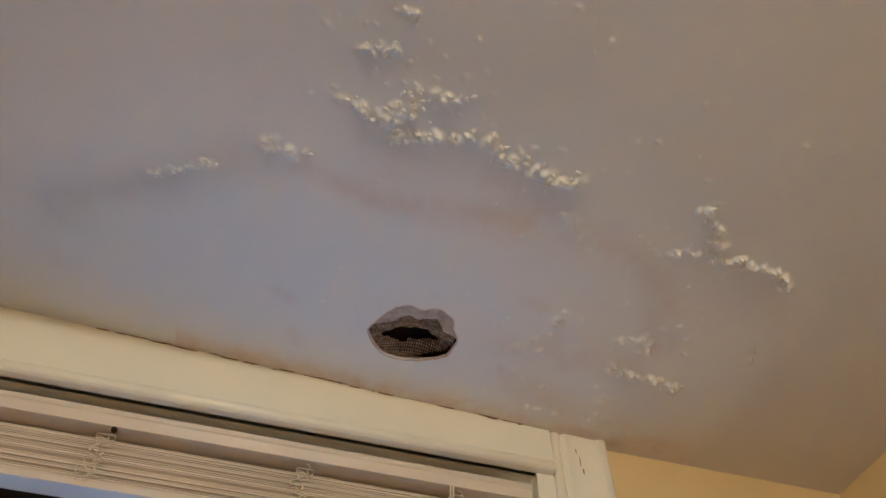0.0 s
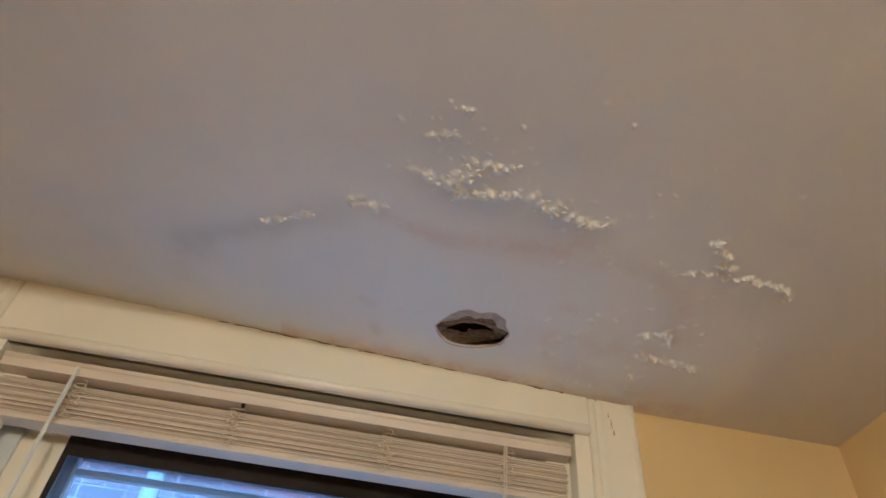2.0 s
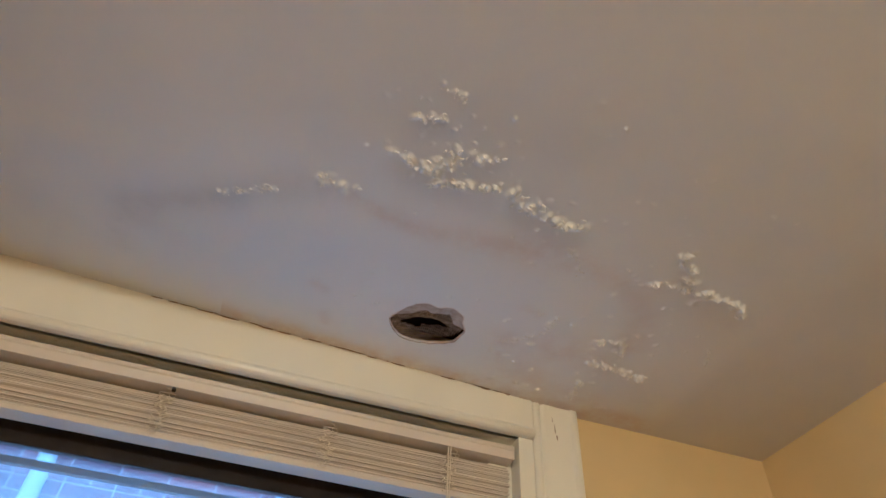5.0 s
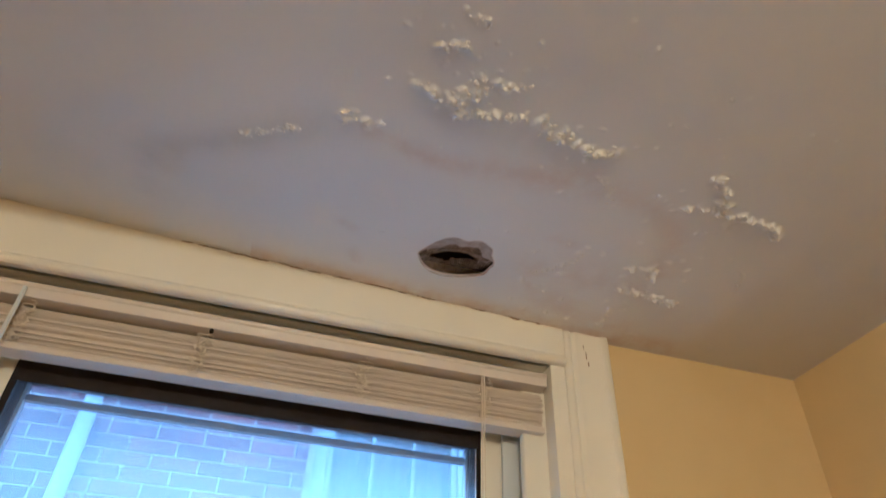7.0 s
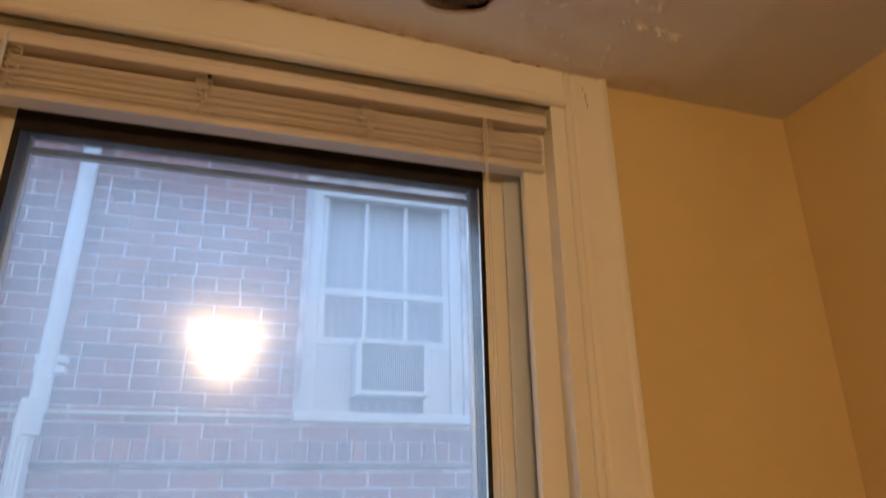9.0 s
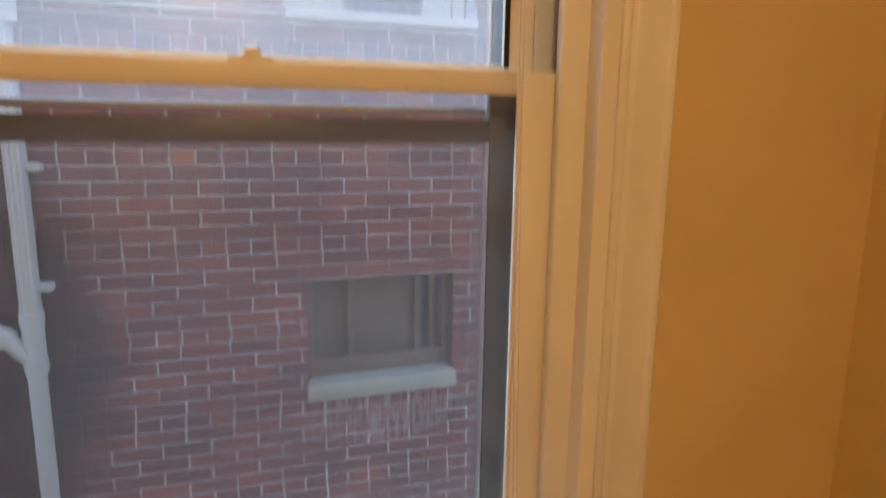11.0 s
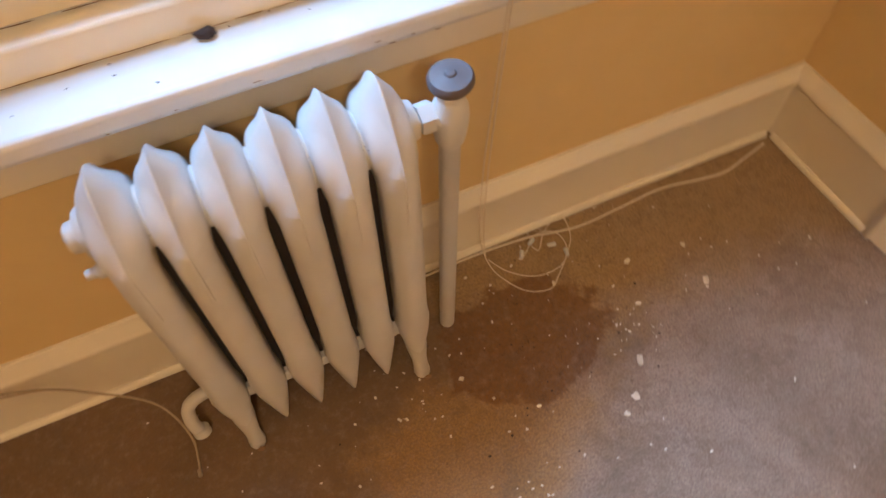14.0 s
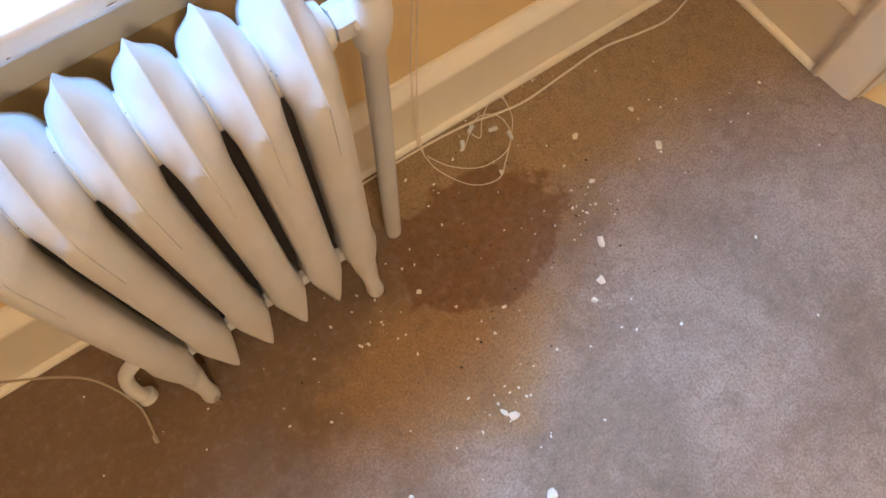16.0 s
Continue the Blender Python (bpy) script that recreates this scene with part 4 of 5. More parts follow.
one_section = section_mesh()
bm = bmesh.new()
seam = []
for i in range(18):                # raised casting seam, up the front and over the crest
    a = math.pi * max(i - 6, 0) / 24
    seam.append((0.0, RY - 0.0866 * math.cos(a), 0.5 + i * 0.015 if i < 6 else RTOP - 0.100 + 0.1006 * (1 - abs(math.cos(a)) ** 1.55) ** 0.85))
tube(bm, seam, 0.0015, 6)
one_seam = mesh_of("casting_seam", lean(bm), RAD)
for i in range(6):
    o = part("section", one_section, None, radiator)
    o.location = (RX0 + i * PITCH, 0, 0)
    o = part("casting_seam", one_seam, None, radiator)
    o.location = (RX0 + i * PITCH, 0, 0)
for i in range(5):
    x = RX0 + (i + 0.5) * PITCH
    # Near-black plate puts the shade of the gap into colour.
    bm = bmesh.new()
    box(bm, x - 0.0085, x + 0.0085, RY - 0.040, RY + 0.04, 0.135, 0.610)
    part("gap_shade", lean(bm), BLACK_AND_SHADE, radiator, "near-black plate standing in for shade between the sections")
    bm = bmesh.new()
    ring = [(RY - 0.026, 0.578), (RY - 0.0390, 0.583)] + [(RY - 0.0450 * math.cos(math.pi * a / 20), 0.592 + 0.0450 * math.sin(math.pi * a / 20)) for a in range(21)] + [(RY + 0.0390, 0.583), (RY + 0.026, 0.578)]
    prism(bm, ring, "x", x - 0.0075, x + 0.0075)
    soften(bm, 0.0035, 3)
    part("upper_joint", bm, RAD, radiator)
    bm = bmesh.new()
    prism(bm, [(RY - 0.060, 0.140), (RY - 0.053, 0.126), (RY + 0.053, 0.126), (RY + 0.060, 0.140), (RY + 0.053, 0.155), (RY - 0.053, 0.155)], "x", x - 0.012, x + 0.012)
    soften(bm, 0.003, 2)
    part("lower_joint", lean(bm), RAD, radiator)
for x in (RX0, RX0 + 5 * PITCH):
    for y, s in ((RY - 0.090, -1), (RY + 0.070, 1)):
        bm = bmesh.new()
        turned(bm, [(0.015, 0.000), (0.0165, 0.006), (0.0145, 0.022), (0.015, 0.045), (0.021, 0.085), (0.0225, 0.12)], Matrix.Translation((x, y, 0.001)) @ Matrix.Shear("XY", 4, (0.0, -0.30 * s)), 14)
        part("foot", lean(bm), RAD, radiator)
for z, r in ((0.598, 0.048), (0.138, 0.026)):
    bm = bmesh.new()
    turned(bm, [(r * (1.0 - 0.16 * (i % 4 == 2) - 0.03 * (i % 2)), PITCH * i / 4) for i in range(21)], pose(RX0, RY, z, 0, 90, 0), 24)
    part("hub_tube", bm, RAD, radiator)
# end plug at the free end, upper and lower bosses
bm = bmesh.new()
turned(bm, [(0.034, 0), (0.034, 0.018), (0.030, 0.024), (0.021, 0.0245), (0.020, 0.038), (0.017, 0.041)], pose(RX0 - 0.018, RY, 0.604, 0, -90, 0), 18)
part("end_plug", bm, RAD, radiator)
bm = bmesh.new()
turned(bm, [(0.010, 0), (0.010, 0.020), (0.007, 0.022), (0.007, 0.034)], pose(RX0 - 0.026, RY - 0.030, 0.566, 0, -90, 0), 12)
part("air_vent", bm, RAD, radiator)
bm = bmesh.new()
tube(bm, smooth_line([(RX0 - 0.02, RY, 0.100), (RX0 - 0.075, RY, 0.098), (RX0 - 0.108, RY - 0.008, 0.086), (RX0 - 0.116, RY - 0.026, 0.058), (RX0 - 0.110, RY - 0.040, 0.030)], 6), 0.0125, 14)
turned(bm, [(0.016, 0), (0.018, 0.003), (0.018, 0.013), (0.015, 0.016)], pose(RX0 - 0.050, RY, 0.099, 0, -90, 0), 16)
turned(bm, [(0.013, 0), (0.0165, 0.003), (0.0165, 0.016), (0.014, 0.018)], pose(RX0 - 0.109, RY - 0.043, 0.024, -28, 0, 0), 16)
part("drain_elbow", bm, RAD, radiator, "painted pipe elbow at the foot")
# supply side
xr, PX, VY = RX0 + 5 * PITCH, -0.932, -0.155
bm = bmesh.new()
turned(bm, [(0.036, 0), (0.036, 0.010), (0.030, 0.018), (0.026, 0.030)], pose(xr + 0.014, RY, 0.603, 0, 90, 0), 18)
part("end_boss", bm, RAD, radiator)
bm = bmesh.new()
turned(bm, [(0.014, 0), (0.014, 0.012), (0.021, 0.0125), (0.022, 0.016), (0.022, 0.032), (0.019, 0.036), (0.014, 0.0365), (0.014, 0.06)], pose(xr + 0.036, RY - 0.004, 0.603, 0, 90, 0), 6)
part("union_nut", bm, RAD, radiator)
for x in (RX0, RX0 + 5 * PITCH):
    bm = bmesh.new()
    turned(bm, [(0.0075, 0), (0.0070, 0.0012), (0.003, 0.0016)], Matrix.Translation((x - 0.018, RY - 0.1112, 0.016)) @ Matrix.Rotation(radians(82), 4, "X"), 9)
    part("rust_spot", bm, CRACK, radiator, "bare rusty spot on the toe")
valve = thing("radiator_valve", "white painted radiator valve with a worn brown hand wheel", "valve")
bm = bmesh.new()
turned(bm, [(0.015, 0.002), (0.0155, 0.02), (0.0155, 0.545), (0.017, 0.548), (0.021, 0.556), (0.024, 0.575), (0.026, 0.600), (0.024, 0.618), (0.019, 0.628), (0.016, 0.633), (0.012, 0.636)], pose(PX - 0.012, VY, 0, 0, 2.4, 0), 20)
turned(bm, [(0.017, 0), (0.019, 0.01), (0.019, 0.028)], pose(PX - 0.012, VY + 0.002, 0.602, 0, 90, 0), 16)
part("riser", bm, RAD, valve)
bm = bmesh.new()
turned(bm, [(0.019, 0), (0.020, 0.004), (0.018, 0.013), (0.010, 0.018), (0.006, 0.022)], pose(PX + 0.015, VY, 0.632), 8)
part("bonnet", bm, RAD, valve)
bm = bmesh.new()
turned(bm, [(0.006, 0), (0.017, 0.001), (0.027, 0.004), (0.0305, 0.010), (0.0305, 0.016), (0.027, 0.021), (0.020, 0.0215), (0.008, 0.0235), (0.006, 0.026), (0.003, 0.0265)], pose(PX + 0.016, VY, 0.648, 4, -3, 0), 28)
part("hand_wheel", bm, KNOB, valve, "worn brown hand wheel")

# ---- lumps of putty on the stool ----
for x, y in ((-1.176, -0.004), (-0.796, -0.018)):
    o = lumps("putty_lump", [(x, y, 0.7145, 0.0150, 0.011, 0.0088), (x + 0.007, y + 0.002, 0.7120, 0.010, 0.009, 0.006)], LUMP, blister)
    tagged(o, "small dark crumbled putty lump on the window stool", "putty", "putty lumps")
crumbs = [(slat_rnd.uniform(-1.75, -0.66), slat_rnd.uniform(-0.07, 0.03), 0.7085, *(slat_rnd.uniform(0.0008, 0.002),) * 2, 0.001) for _ in range(26)]
tagged(lumps("paint_specks", crumbs, LUMP, blister), "tiny dark specks of dirt on the window stool", "dirt", kind="stuff")
scuff = [(slat_rnd.uniform(-1.5, -0.75), -0.0815, slat_rnd.uniform(0.677, 0.690), slat_rnd.uniform(0.002, 0.007), 0.0006, slat_rnd.uniform(0.0004, 0.0010)) for _ in range(9)]
scuff += [(slat_rnd.gauss(-1.12, 0.03), -0.0213, slat_rnd.uniform(0.63, 0.668), slat_rnd.uniform(0.001, 0.003), 0.0006, slat_rnd.uniform(0.001, 0.004)) for _ in range(7)]
for _ in range(70):
    scuff.append((slat_rnd.uniform(-1.80, -0.66), 0.0128, slat_rnd.uniform(0.7074, 0.7082), slat_rnd.uniform(0.004, 0.03), 0.0008, slat_rnd.uniform(0.0002, 0.0007)))
    scuff.append((slat_rnd.uniform(-1.75, -0.70), 0.0500, slat_rnd.uniform(0.7556, 0.7566), slat_rnd.uniform(0.004, 0.03), 0.0008, slat_rnd.uniform(0.0002, 0.0006)))
soot = []
for _ in range(7):
    x, w = RX0 + 4.5 * PITCH + slat_rnd.uniform(-0.008, 0.009), slat_rnd.uniform(0.55, 1.25)
    soot.append((x, RY - 0.053 * math.cos(w), 0.592 + 0.0520 * math.sin(w), 0.0015, 0.0015, 0.0012))
for _ in range(16):
    x, w = RX0 + slat_rnd.choice((0.5, 1.5, 2.5, 3.5, 4.5)) * PITCH + slat_rnd.uniform(-0.007, 0.007), slat_rnd.uniform(0.3, 1.5)
    soot.append((x, RY - 0.053 * math.cos(w), 0.592 + 0.0520 * math.sin(w), *(slat_rnd.uniform(0.0006, 0.0012),) * 2, 0.0008))
tagged(lumps("radiator_specks", soot, LUMP, blister), "dark specks on the radiator top", "dirt", kind="stuff")

# ---- cables ----
cable = thing("floor_cable", "off-white cable lying along the baseboard to the corner", "cable")
bm = bmesh.new()
tube(bm, smooth_line([(-1.45, -0.040, 0.004), (-1.1, -0.042, 0.004), (-0.943, -0.038, 0.004), (-0.813, -0.037, 0.005), (-0.70, -0.045, 0.006), (-0.62, -0.060, 0.004), (-0.558, -0.067, 0.004), (-0.45, -0.060, 0.004), (-0.351, -0.056, 0.005), (-0.258, -0.071, 0.004), (-0.19, -0.078, 0.004), (-0.12, -0.062, 0.004), (-0.055, -0.046, 0.004)], 8), 0.0026, 8)
part("wire", bm, CORD, cable)
cable = thing("wall_cable", "thin tan cable drooping from the baseboard over the drain elbow", "cable")
bm = bmesh.new()
tube(bm, smooth_line([(-2.4, -0.030, 0.190), (-1.95, -0.031, 0.196), (-1.80, -0.034, 0.186), (-1.676, -0.050, 0.165), (-1.59, -0.075, 0.108), (-1.525, -0.110, 0.082), (-1.492, -0.150, 0.066), (-1.480, -0.190, 0.026), (-1.484, -0.225, 0.006), (-1.487, -0.247, 0.004)], 8), 0.0022, 8)
tube(bm, smooth_line([(-2.4, -0.034, 0.200), (-1.95, -0.036, 0.190), (-1.80, -0.042, 0.194), (-1.72, -0.046, 0.172), (-1.66, -0.054, 0.160)], 8), 0.0016, 8)
part("wire", bm, CABLE, cable)
bm = bmesh.new()
turned(bm, [(0.002, 0), (0.004, 0.002), (0.004, 0.014), (0.002, 0.016)], pose(-1.487, -0.240, 0.005, 90, 0, 0), 8)
part("plug", bm, CABLE, cable)

# ---- plaster chips on the carpet ----
fall = random.Random(21)
for x, y, s in ((-0.631, -0.397, 0.0135), (-0.679, -0.455, 0.0105), (-0.968, -0.548, 0.009), (-0.957, -0.562, 0.010), (-0.713, -0.479, 0.008), (-0.530, -0.190, 0.009), (-0.405, -0.300, 0.010), (-0.397, -0.203, 0.009), (-0.564, -0.286, 0.007), (-0.982, -0.700, 0.012), (-1.176, -0.572, 0.006), (-0.135, -0.305, 0.005), (-1.02, -0.222, 0.006), (-0.970, -0.283, 0.006), (-0.856, -0.395, 0.006), (-0.70, -0.170, 0.007), (-0.735, -0.085, 0.006)):
    o = lumps("plaster_chip", [(x, y, s * 0.28, s, s * fall.uniform(0.6, 0.9), s * 0.32)], CHALK, fall)
    tagged(o, "fallen cream plaster chip on the carpet", "plaster chip", "plaster chips")
dust = []
for cx, cy, sp, k in ((-0.62, -0.33, 0.035, 22), (-0.95, -0.53, 0.03, 14), (-1.05, -0.30, 0.03, 12), (-0.75, -0.25, 0.25, 60), (-0.95, -0.45, 0.35, 50), (-0.45, -0.22, 0.12, 16), (-1.45, -0.35, 0.2, 14), (-1.05, -0.2, 0.05, 10)):
    for _ in range(k):
        s = fall.uniform(0.0009, 0.0032)
        x, y = fall.gauss(cx, sp), min(fall.gauss(cy, sp * 0.8), -0.035)
        dust.append((min(x, -0.04), y, s * 0.4 + 0.001, s * fall.uniform(0.8, 1.6), s, s * 0.6))
tagged(lumps("plaster_dust", dust, CHALK, fall), "scattered crumbs of fallen plaster on the carpet", "plaster crumbs", kind="stuff")
grit = [(fall.gauss(-0.85, 0.25), min(fall.gauss(-0.3, 0.18), -0.04), 0.0015, *(fall.uniform(0.001, 0.0032),) * 2, 0.0014) for _ in range(46)]
tagged(lumps("dark_grit", grit, LUMP, fall), "dark grit on the stained carpet", "dirt", kind="stuff")

# ---- paint damage on the casing ----
scar = lumps("paint_scar", [(-0.566, CF - 0.0015, 2.555, 0.004, 0.0012, 0.013), (-0.562, CF - 0.0015, 2.535, 0.003, 0.0012, 0.010), (-0.571, CF - 0.0015, 2.577, 0.0015, 0.001, 0.008)], CRACK, fall)
tagged(scar, "brown scar where paint has chipped off the casing", "paint scar")
crack = []
for _ in range(44):
    x = fall.uniform(-1.45, -0.62)
    crack.append((x, CF - 0.002 + fall.uniform(-0.002, 0.001), H + float(climb(x, CF)) - fall.uniform(0.000, 0.003), fall.uniform(0.002, 0.022), 0.0012, fall.uniform(0.0004, 0.0015)))
def flat_lumps(name, places, mat):
    vs, fs = [], []
    for x, y, z, sx, sy, sz in places:
        k = len(vs)
        vs += [(x + a * sx, y + b * sy, z + c * sz) for a, b, c in ICO]
        fs += [tuple(k + i for i in f) for f in ICO_F]
    m = bpy.data.meshes.new(name)
    m.from_pydata(vs, [], fs)
    m.materials.append(mat)
    return new(name, m)
tagged(flat_lumps("stool_scuffs", scuff, CRACK), "dark scuffs and nicks along the stool edge and apron", "scuff marks", kind="stuff")
tagged(flat_lumps("ceiling_crack", crack, CRACK), "brown crack and crumbling joint between casing and ceiling", "crack", kind="stuff")

# ---- ceiling lamp behind the camera ----
lamp = thing("ceiling_lamp", "lit ceiling lamp with three bare warm bulbs", "ceiling lamp")
lx, ly, lz = LAMP_AT
bm = bmesh.new()
turned(bm, [(0.075, H - 0.0005), (0.075, H - 0.02), (0.05, H - 0.035), (0.014, H - 0.045), (0.012, H - 0.07)], pose(lx, ly, 0), 24)
part("canopy", bm, BRASS, lamp)
for k in range(3):
    a = 2 * math.pi * k / 3 + 0.5236
    bm = bmesh.new()
    turned(bm, [(0.014, 0.05), (0.022, 0.044), (0.036, 0.022), (0.044, -0.002), (0.038, -0.028), (0.018, -0.044)], pose(lx + 0.16 * math.cos(a), ly + 0.125 * math.sin(a), lz), 16)
    part("bulb", bm, BULB, lamp, "glowing warm bulb").visible_shadow = False
    bm = bmesh.new()
    tube(bm, [(lx, ly, H - 0.06), (lx + 0.05 * math.cos(a), ly + 0.05 * math.sin(a), H - 0.075), (lx + 0.16 * math.cos(a), ly + 0.125 * math.sin(a), lz + 0.052)], 0.007, 10)
    part("arm", bm, BRASS, lamp)

# ---- outside: alley and the house opposite ----
AY = 2.06
tagged(bx("ground", ASPHALT, None, -60, 60, OUT_Y + 0.03, 120, -3.3, -3.2, r=0), "dark asphalt alley between the houses", "ground", kind="structure")
opp = thing("house_opposite", "red brick house across the narrow alley", "house")
OS = (-0.905, -0.172, 0.372, 0.892)        # small window opening
OW = (-0.945, -0.130, 2.110, 3.300)        # large window opening
bm = bmesh.new()
us, vs_ = [-9.0, OW[0], OS[0], OS[1], OW[1], 6.0], [-3.2, OS[2], OS[3], OW[2], OW[3], 3.5]
holed(bm, us, vs_, {(2, 1), (1, 3), (2, 3), (3, 3)}, AY + 0.006, AY + 0.30, lambda u, v, d: (u, d, v))
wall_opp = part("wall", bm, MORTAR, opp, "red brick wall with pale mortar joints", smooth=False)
tagged(wall_opp, kind="structure")
# Near-black sheet that closes the house behind its openings.
bx("dark_backing", CAVITY, opp, -9, 6, AY + 0.62, AY + 0.7, -3.2, 3.5, r=0)
bx("cornice", STONE, opp, -9, 6, AY - 0.12, AY + 0.3, 3.5, 3.62, r=0.01)
bx("stone_band", STONE, opp, -9.0, OW[0] - 0.03, AY - 0.022, AY + 0.02, 2.078, 2.095, r=0.003, label="thin pale stone string course")
bx("ledge", DARK_BRICK, opp, -9.0, 6.0, AY - 0.03, AY + 0.02, 1.862, 1.886, r=0.004, label="narrow dark brick ledge")
# own outer skin above and below the window, unseen, added to shade the alley
tagged(bx("outer_parapet", MORTAR, None, -9, 6, OUT_Y - 0.02, OUT_Y + 0.02, H + 0.25, 3.3, r=0), "unseen upper wall of this house, added to shade the alley", "wall", kind="structure")

# small basement-style window with a stone sill
sw = part("small_window", bmesh.new(), WOOD, opp, "small recessed window with weathered boards behind dirty glass")
bx("window_sill", STONE, sw, OS[0] - 0.01, OS[1] + 0.01, AY - 0.045, AY + 0.12, OS[2] - 0.075, OS[2] + 0.012, r=0.012, label="chipped grey stone sill")
for a, b, c, d in ((OS[0], OS[0] + 0.035, OS[2], OS[3]), (OS[1] - 0.035, OS[1], OS[2], OS[3]), (OS[0] + 0.035, OS[1] - 0.035, OS[3] - 0.03, OS[3]), (OS[0] + 0.035, OS[1] - 0.035, OS[2], OS[2] + 0.10), (-0.70, -0.672, OS[2] + 0.1, OS[3] - 0.03), (-0.352, -0.322, OS[2] + 0.1, OS[3] - 0.03), (-0.272, -0.252, OS[2] + 0.1, OS[3] - 0.03)):
    bx("window_frame", WOOD, sw, a, b, AY + 0.085, AY + 0.125, c, d, r=0.003)
bx("board", BOARD, sw, OS[0] + 0.036, -0.353, AY + 0.13, AY + 0.14, OS[2] + 0.1, OS[3] - 0.03, r=0)
bx("pane", DARKGLASS, sw, -0.321, OS[1] - 0.036, AY + 0.128, AY + 0.132, OS[2] + 0.1, OS[3] - 0.03, r=0)

# Dark brick lining over the pale mortar sides of the opening.
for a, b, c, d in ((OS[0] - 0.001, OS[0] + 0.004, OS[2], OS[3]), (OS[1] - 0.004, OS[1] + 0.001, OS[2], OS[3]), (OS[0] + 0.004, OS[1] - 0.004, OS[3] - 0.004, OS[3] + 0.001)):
    bx("reveal", DARK_BRICK, sw, a, b, AY + 0.003, AY + 0.084, c, d, r=0, label="dark brick reveal")

# large sash window with an air conditioner
lw = part("large_window", bmesh.new(), WHITE, opp, "white painted sash window with pale curtains")
bx("window_sill", WHITE, lw, OW[0] - 0.03, OW[1] + 0.04, AY - 0.06, AY + 0.10, OW[2] - 0.045, OW[2], r=0.006)
F = AY + 0.03
for a, b, c, d, y in ((OW[0], OW[0] + 0.062, OW[2], OW[3], 0), (OW[1] - 0.062, OW[1], OW[2], OW[3], 0), (OW[0] + 0.062, OW[1] - 0.062, OW[3] - 0.06, OW[3], 0),
                      (OW[0] + 0.063, OW[1] - 0.063, 2.700, 2.738, 0.015), (OW[0] + 0.063, OW[1] - 0.063, 2.440, 2.482, 0.012),
                      (OW[0] + 0.063, OW[0] + 0.098, 2.483, 2.699, 0.014), (OW[1] - 0.098, OW[1] - 0.063, 2.483, 2.699, 0.014),
                      (OW[0] + 0.063, OW[0] + 0.095, 2.739, OW[3] - 0.061, 0.03), (OW[1] - 0.095, OW[1] - 0.063, 2.739, OW[3] - 0.061, 0.03)):
    bx("window_frame", WHITE, lw, a, b, F + y, F + y + 0.05, c, d, r=0.004)
for x in (-0.645, -0.430):
    bx("muntin", WHITE, lw, x - 0.010, x + 0.010, F + 0.022, F + 0.046, 2.483, 2.699, r=0.003)
    bx("muntin", WHITE, lw, x - 0.010, x + 0.010, F + 0.034, F + 0.056, 2.739, OW[3] - 0.061, r=0.003)
bm = bmesh.new()
cols = 60
prev = None
for i in range(cols + 1):
    x = OW[0] + 0.06 + (OW[1] - OW[0] - 0.12) * i / cols
    y = F + 0.10 + 0.0025 * math.sin(i * 1.3) + 0.001 * math.sin(i * 2.9)
    pair = [bm.verts.new((x, y, 2.12)), bm.verts.new((x, y, OW[3]))]
    if prev:
        bm.faces.new((prev[0], pair[0], pair[1], prev[1]))
    prev = pair
bmesh.ops.solidify(bm, geom=bm.faces[:], thickness=0.003)
part("curtain", bm, CURTAIN, lw, "pale blue-grey curtain")
for a, b in ((OW[0] + 0.063, -0.702), (-0.334, OW[1] - 0.063)):
    bm = bmesh.new()
    k = 7
    for i in range(k):
        w = (b - a) / k
        box(bm, a + i * w, a + (i + 0.86) * w, F + 0.018, F + 0.030, 2.112, 2.439)
        box(bm, a + (i + 0.86) * w, a + (i + 1) * w, F + 0.022, F + 0.030, 2.112, 2.439)
    part("side_panel", bm, WHITE, lw, "pleated white filler panel beside the air conditioner")
ac = thing("air_conditioner", "white window air conditioner with a grey rear grille", "air conditioner")
bm = bmesh.new()
holed(bm, [-0.700, -0.672, -0.364, -0.336], [2.190, 2.212, 2.440, 2.462], {(1, 1)}, AY - 0.07, AY + 0.12, lambda u, v, d: (u, d, v))
soften(bm, 0.003, 1)
part("case", bm, WHITE, ac)
bx("core", GRILLE, ac, -0.672, -0.364, AY - 0.045, AY + 0.1, 2.212, 2.440, r=0)
for i in range(30):
    bx("fin", GRILLE, ac, -0.670 + i * 0.0103, -0.667 + i * 0.0103, AY - 0.062, AY - 0.046, 2.213, 2.439, r=0)

# drain pipe
pipe = thing("drain_pipe", "white plastic drain pipe with a branch on the brick wall", "drain pipe")
PXX, PYY = -2.035, AY - 0.055
bm = bmesh.new()
turned(bm, [(0.036, -3.2), (0.036, 0.62)], pose(PXX, PYY, 0), 20)
part("lower_pipe", bm, PVC, pipe)
bm = bmesh.new()
prism(bm, [(PXX - 0.028 + i * 0.0095, PYY - 0.036 + (0.004 if i % 2 else 0)) for i in range(7)] + [(PXX + 0.036, PYY - 0.02), (PXX + 0.036, PYY + 0.036), (PXX - 0.034, PYY + 0.036), (PXX - 0.034, PYY - 0.02)], "z", 0.82, 2.02)
part("ribbed_downspout", bm, PVC, pipe, "ribbed white downspout")
bm = bmesh.new()
turned(bm, [(0.034, 0.58), (0.046, 0.585), (0.046, 0.635), (0.042, 0.64), (0.042, 0.79), (0.047, 0.795), (0.047, 0.845), (0.036, 0.85)], pose(PXX + 0.002, PYY, 0), 20)
tube(bm, [(PXX - 0.01, PYY, 0.64), (PXX - 0.10, PYY, 0.74), (PXX - 0.26, PYY, 0.90)], 0.036, 18)
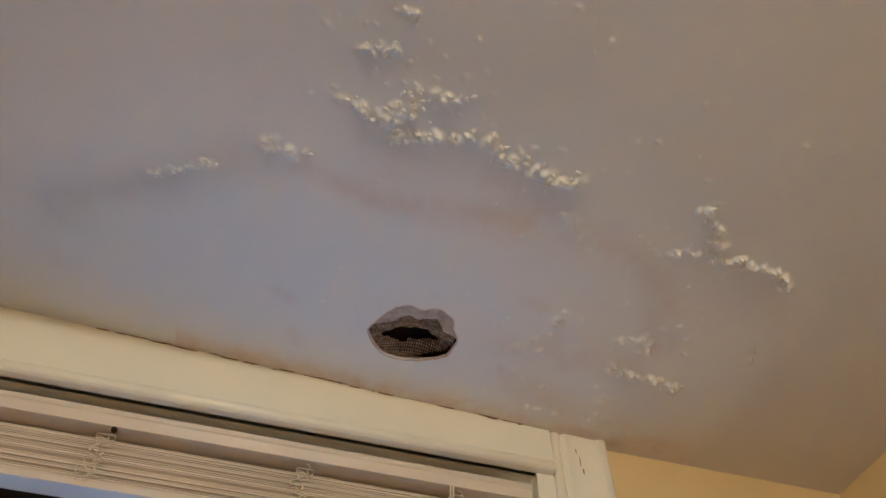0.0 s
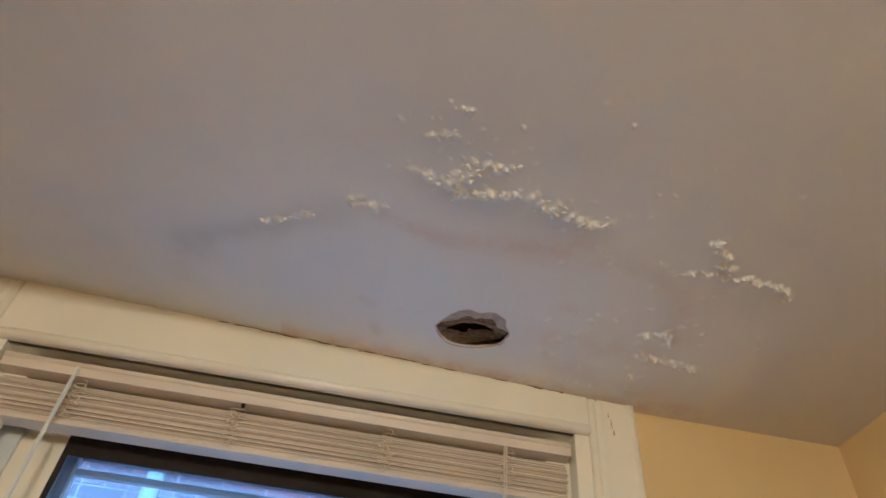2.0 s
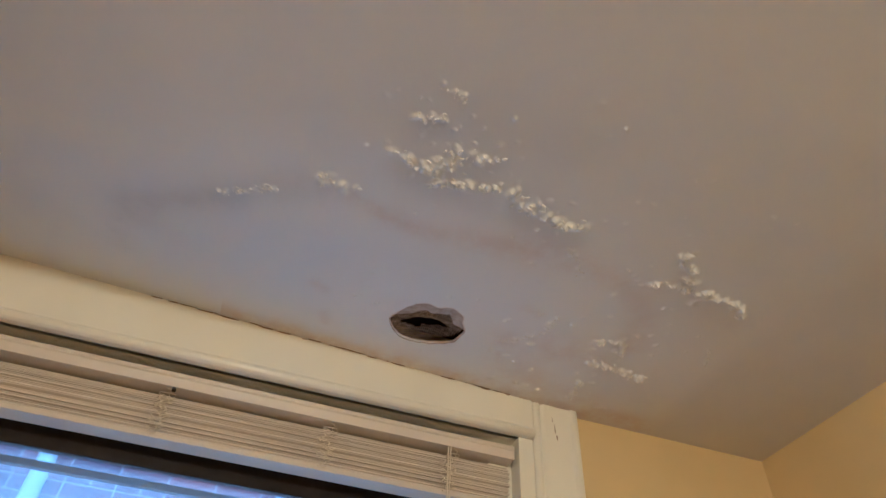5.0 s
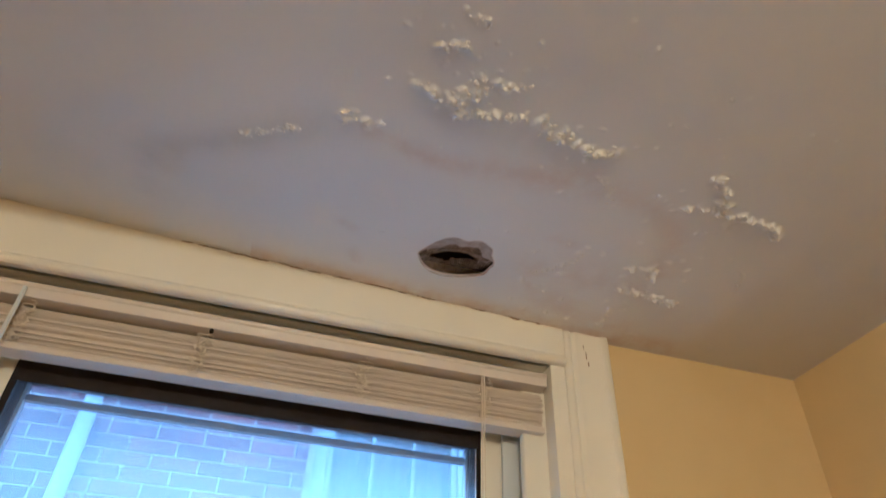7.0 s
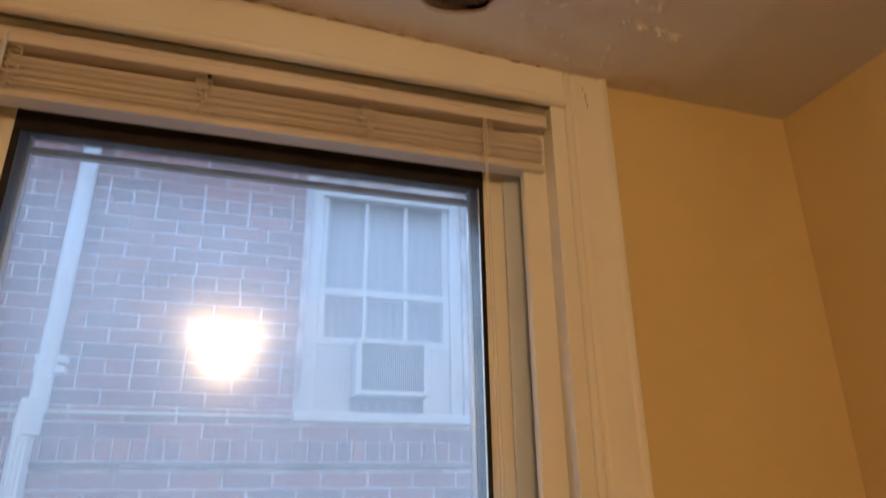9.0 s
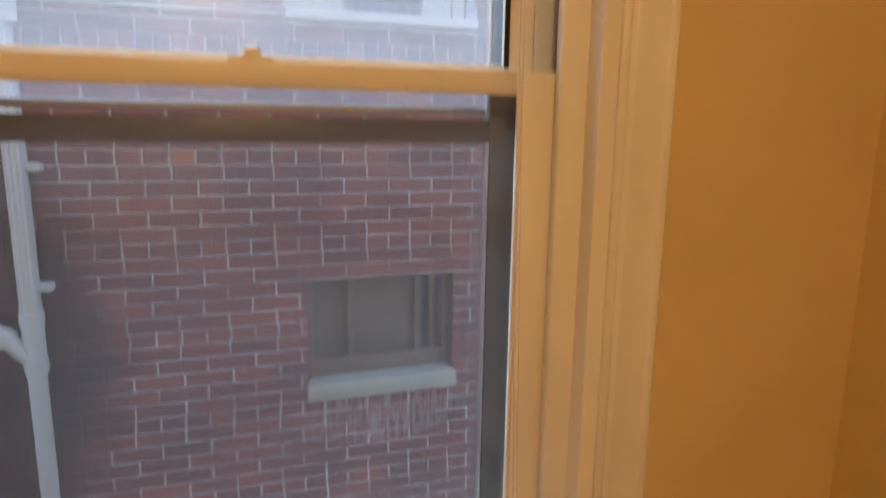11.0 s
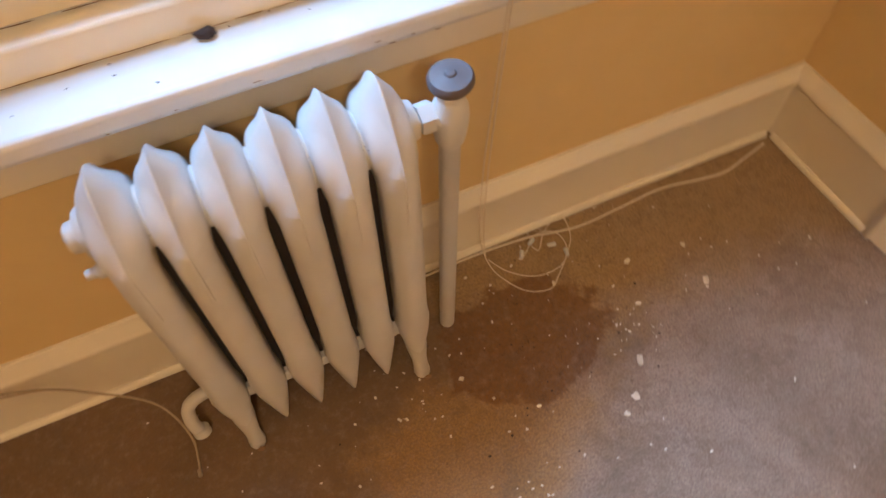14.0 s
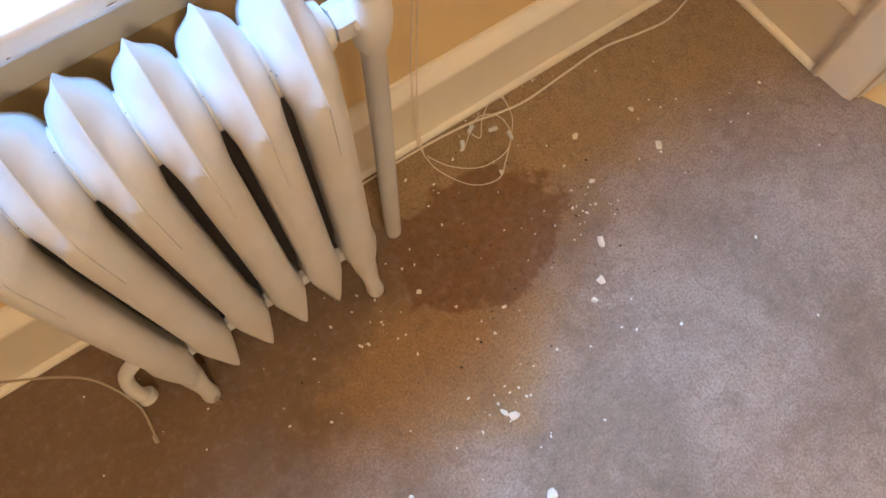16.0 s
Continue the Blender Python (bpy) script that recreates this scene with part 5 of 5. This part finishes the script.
turned(bm, [(0.046, 0), (0.046, 0.05)], pose(PXX - 0.085, PYY, 0.725, 0, -45, 0), 18)
part("branch", bm, PVC, pipe, "white pipe branch fitting")
bm = bmesh.new()
tube(bm, smooth_line([(PXX + 0.05, PYY, 3.48), (PXX + 0.035, PYY, 2.20), (PXX + 0.03, PYY, 2.12), (PXX, PYY, 2.05), (PXX, PYY, 1.98)], 5), 0.038, 16)
part("upper_pipe", bm, PVC, pipe)
bm = bmesh.new()
turned(bm, [(0.038, 1.985), (0.046, 1.99), (0.047, 2.06), (0.049, 2.09), (0.046, 2.13), (0.038, 2.135)], pose(PXX + 0.016, PYY, 0), 18)
part("coupling", bm, PVC, pipe)
for z, x in ((1.44, 0), (0.945, 0), (2.30, 0.02), (2.255, 0.02)):
    bx("bracket", PVC, pipe, PXX + x - 0.03, PXX + x + 0.088, PYY - 0.012, PYY + 0.055, z - 0.016, z + 0.016, r=0.004)

# bricks, last
BH, BLN, JT, BED = 0.0677, 0.2135, 0.0098, 0.0074
brick_rnd = random.Random(11)


def brick_mesh(name, w, h, mat, seed):
    r = random.Random(seed)
    bm = bmesh.new()
    c = 0.004
    back = [bm.verts.new((x, 0.02, z)) for x, z in ((0, 0), (w, 0), (w, h), (0, h))]
    side = [bm.verts.new((x + r.uniform(-0.0015, 0.0015), -0.002, z + r.uniform(-0.0015, 0.0015))) for x, z in ((0, 0), (w, 0), (w, h), (0, h))]
    face = [bm.verts.new((x + r.uniform(-0.001, 0.001), -0.0042 + r.uniform(-0.0008, 0.0008), z + r.uniform(-0.001, 0.001))) for x, z in ((c, c), (w - c, c), (w - c, h - c), (c, h - c))]
    for a, b in ((back, side), (side, face)):
        for i in range(4):
            bm.faces.new((a[i], a[(i + 1) % 4], b[(i + 1) % 4], b[i]))
    bm.faces.new(face), bm.faces.new(back[::-1])
    return mesh_of(name, bm, mat, False)


full = [brick_mesh("brick", BLN - JT, BH - BED, BRICK, s) for s in range(4)]
head = [brick_mesh("brick", BLN / 2 - JT, BH - BED, BRICK, 40 + s) for s in range(3)]
odd = brick_mesh("brick", BLN / 2 - JT, BH - BED, ORANGE, 9)
HEAD_Z = 1.444          # foot of a header course
openings = ((OS[0] - 0.001, OS[1] + 0.001, OS[2] - 0.075, OS[3]), (OW[0] - 0.032, OW[1] + 0.042, OW[2] - 0.047, OW[3]))
rest_v, rest_f, singles = [], [], 0


def block(vs, fs, x0, x1, z0, z1):
    k, r, c = len(vs), brick_rnd.uniform(-0.0008, 0.0008), 0.004
    y = AY + 0.006
    vs += [(x0, y + 0.02, z0), (x1, y + 0.02, z0), (x1, y + 0.02, z1), (x0, y + 0.02, z1), (x0, y - 0.002, z0), (x1, y - 0.002, z0), (x1, y - 0.002, z1), (x0, y - 0.002, z1),
           (x0 + c, y - 0.0042 + r, z0 + c), (x1 - c, y - 0.0042 - r, z0 + c), (x1 - c, y - 0.0042, z1 - c), (x0 + c, y - 0.0042 + r, z1 - c)]
    fs += [tuple(k + i for i in f) for f in ((0, 1, 5, 4), (1, 2, 6, 5), (2, 3, 7, 6), (3, 0, 4, 7), (4, 5, 9, 8), (5, 6, 10, 9), (6, 7, 11, 10), (7, 4, 8, 11), (8, 9, 10, 11))]


for row in range(-32, 30):
    z = HEAD_Z + row * BH
    if 1.86 < z + 0.03 < 1.985:
        continue
    is_head = row % 6 == 0
    wide = BLN / 2 if is_head else BLN
    x = -3.6 + (0.0 if row % 2 else BLN / 2) + brick_rnd.uniform(-0.006, 0.006)
    while x < 0.75:
        a, b = x, x + wide - JT
        for o0, o1, oz0, oz1 in openings:
            if z + BH - BED > oz0 and z < oz1:
                if o0 < a < o1 and b > o0:
                    a = o1
                if o0 < b < o1 and a < o0:
                    b = o0
                if a >= o0 and b <= o1:
                    b = a
        if b - a > 0.02:
            whole = abs(b - a - wide + JT) < 1e-4
            if whole and -1.90 < x < -0.1 and 0.0 < z < 1.80 and singles < 298:
                pick = odd if row == 0 and abs(x + 1.50) < 0.055 else brick_rnd.choice(head if is_head else full)
                o = part("brick", pick, None, wall_opp)
                o.location = (x, AY + 0.006, z)
                singles += 1
            else:
                block(rest_v, rest_f, a, b, z, z + BH - BED)
        x += wide
# band of upright bricks
x = -3.6
while x < 0.75:
    block(rest_v, rest_f, x, x + BH - BED, 1.895, 1.982)
    x += BH
m = bpy.data.meshes.new("brickwork")
m.from_pydata(rest_v, [], rest_f)
m.materials.append(BRICK_REST)
o = new("brickwork", m)
o.parent = wall_opp
tagged(o, kind="stuff")
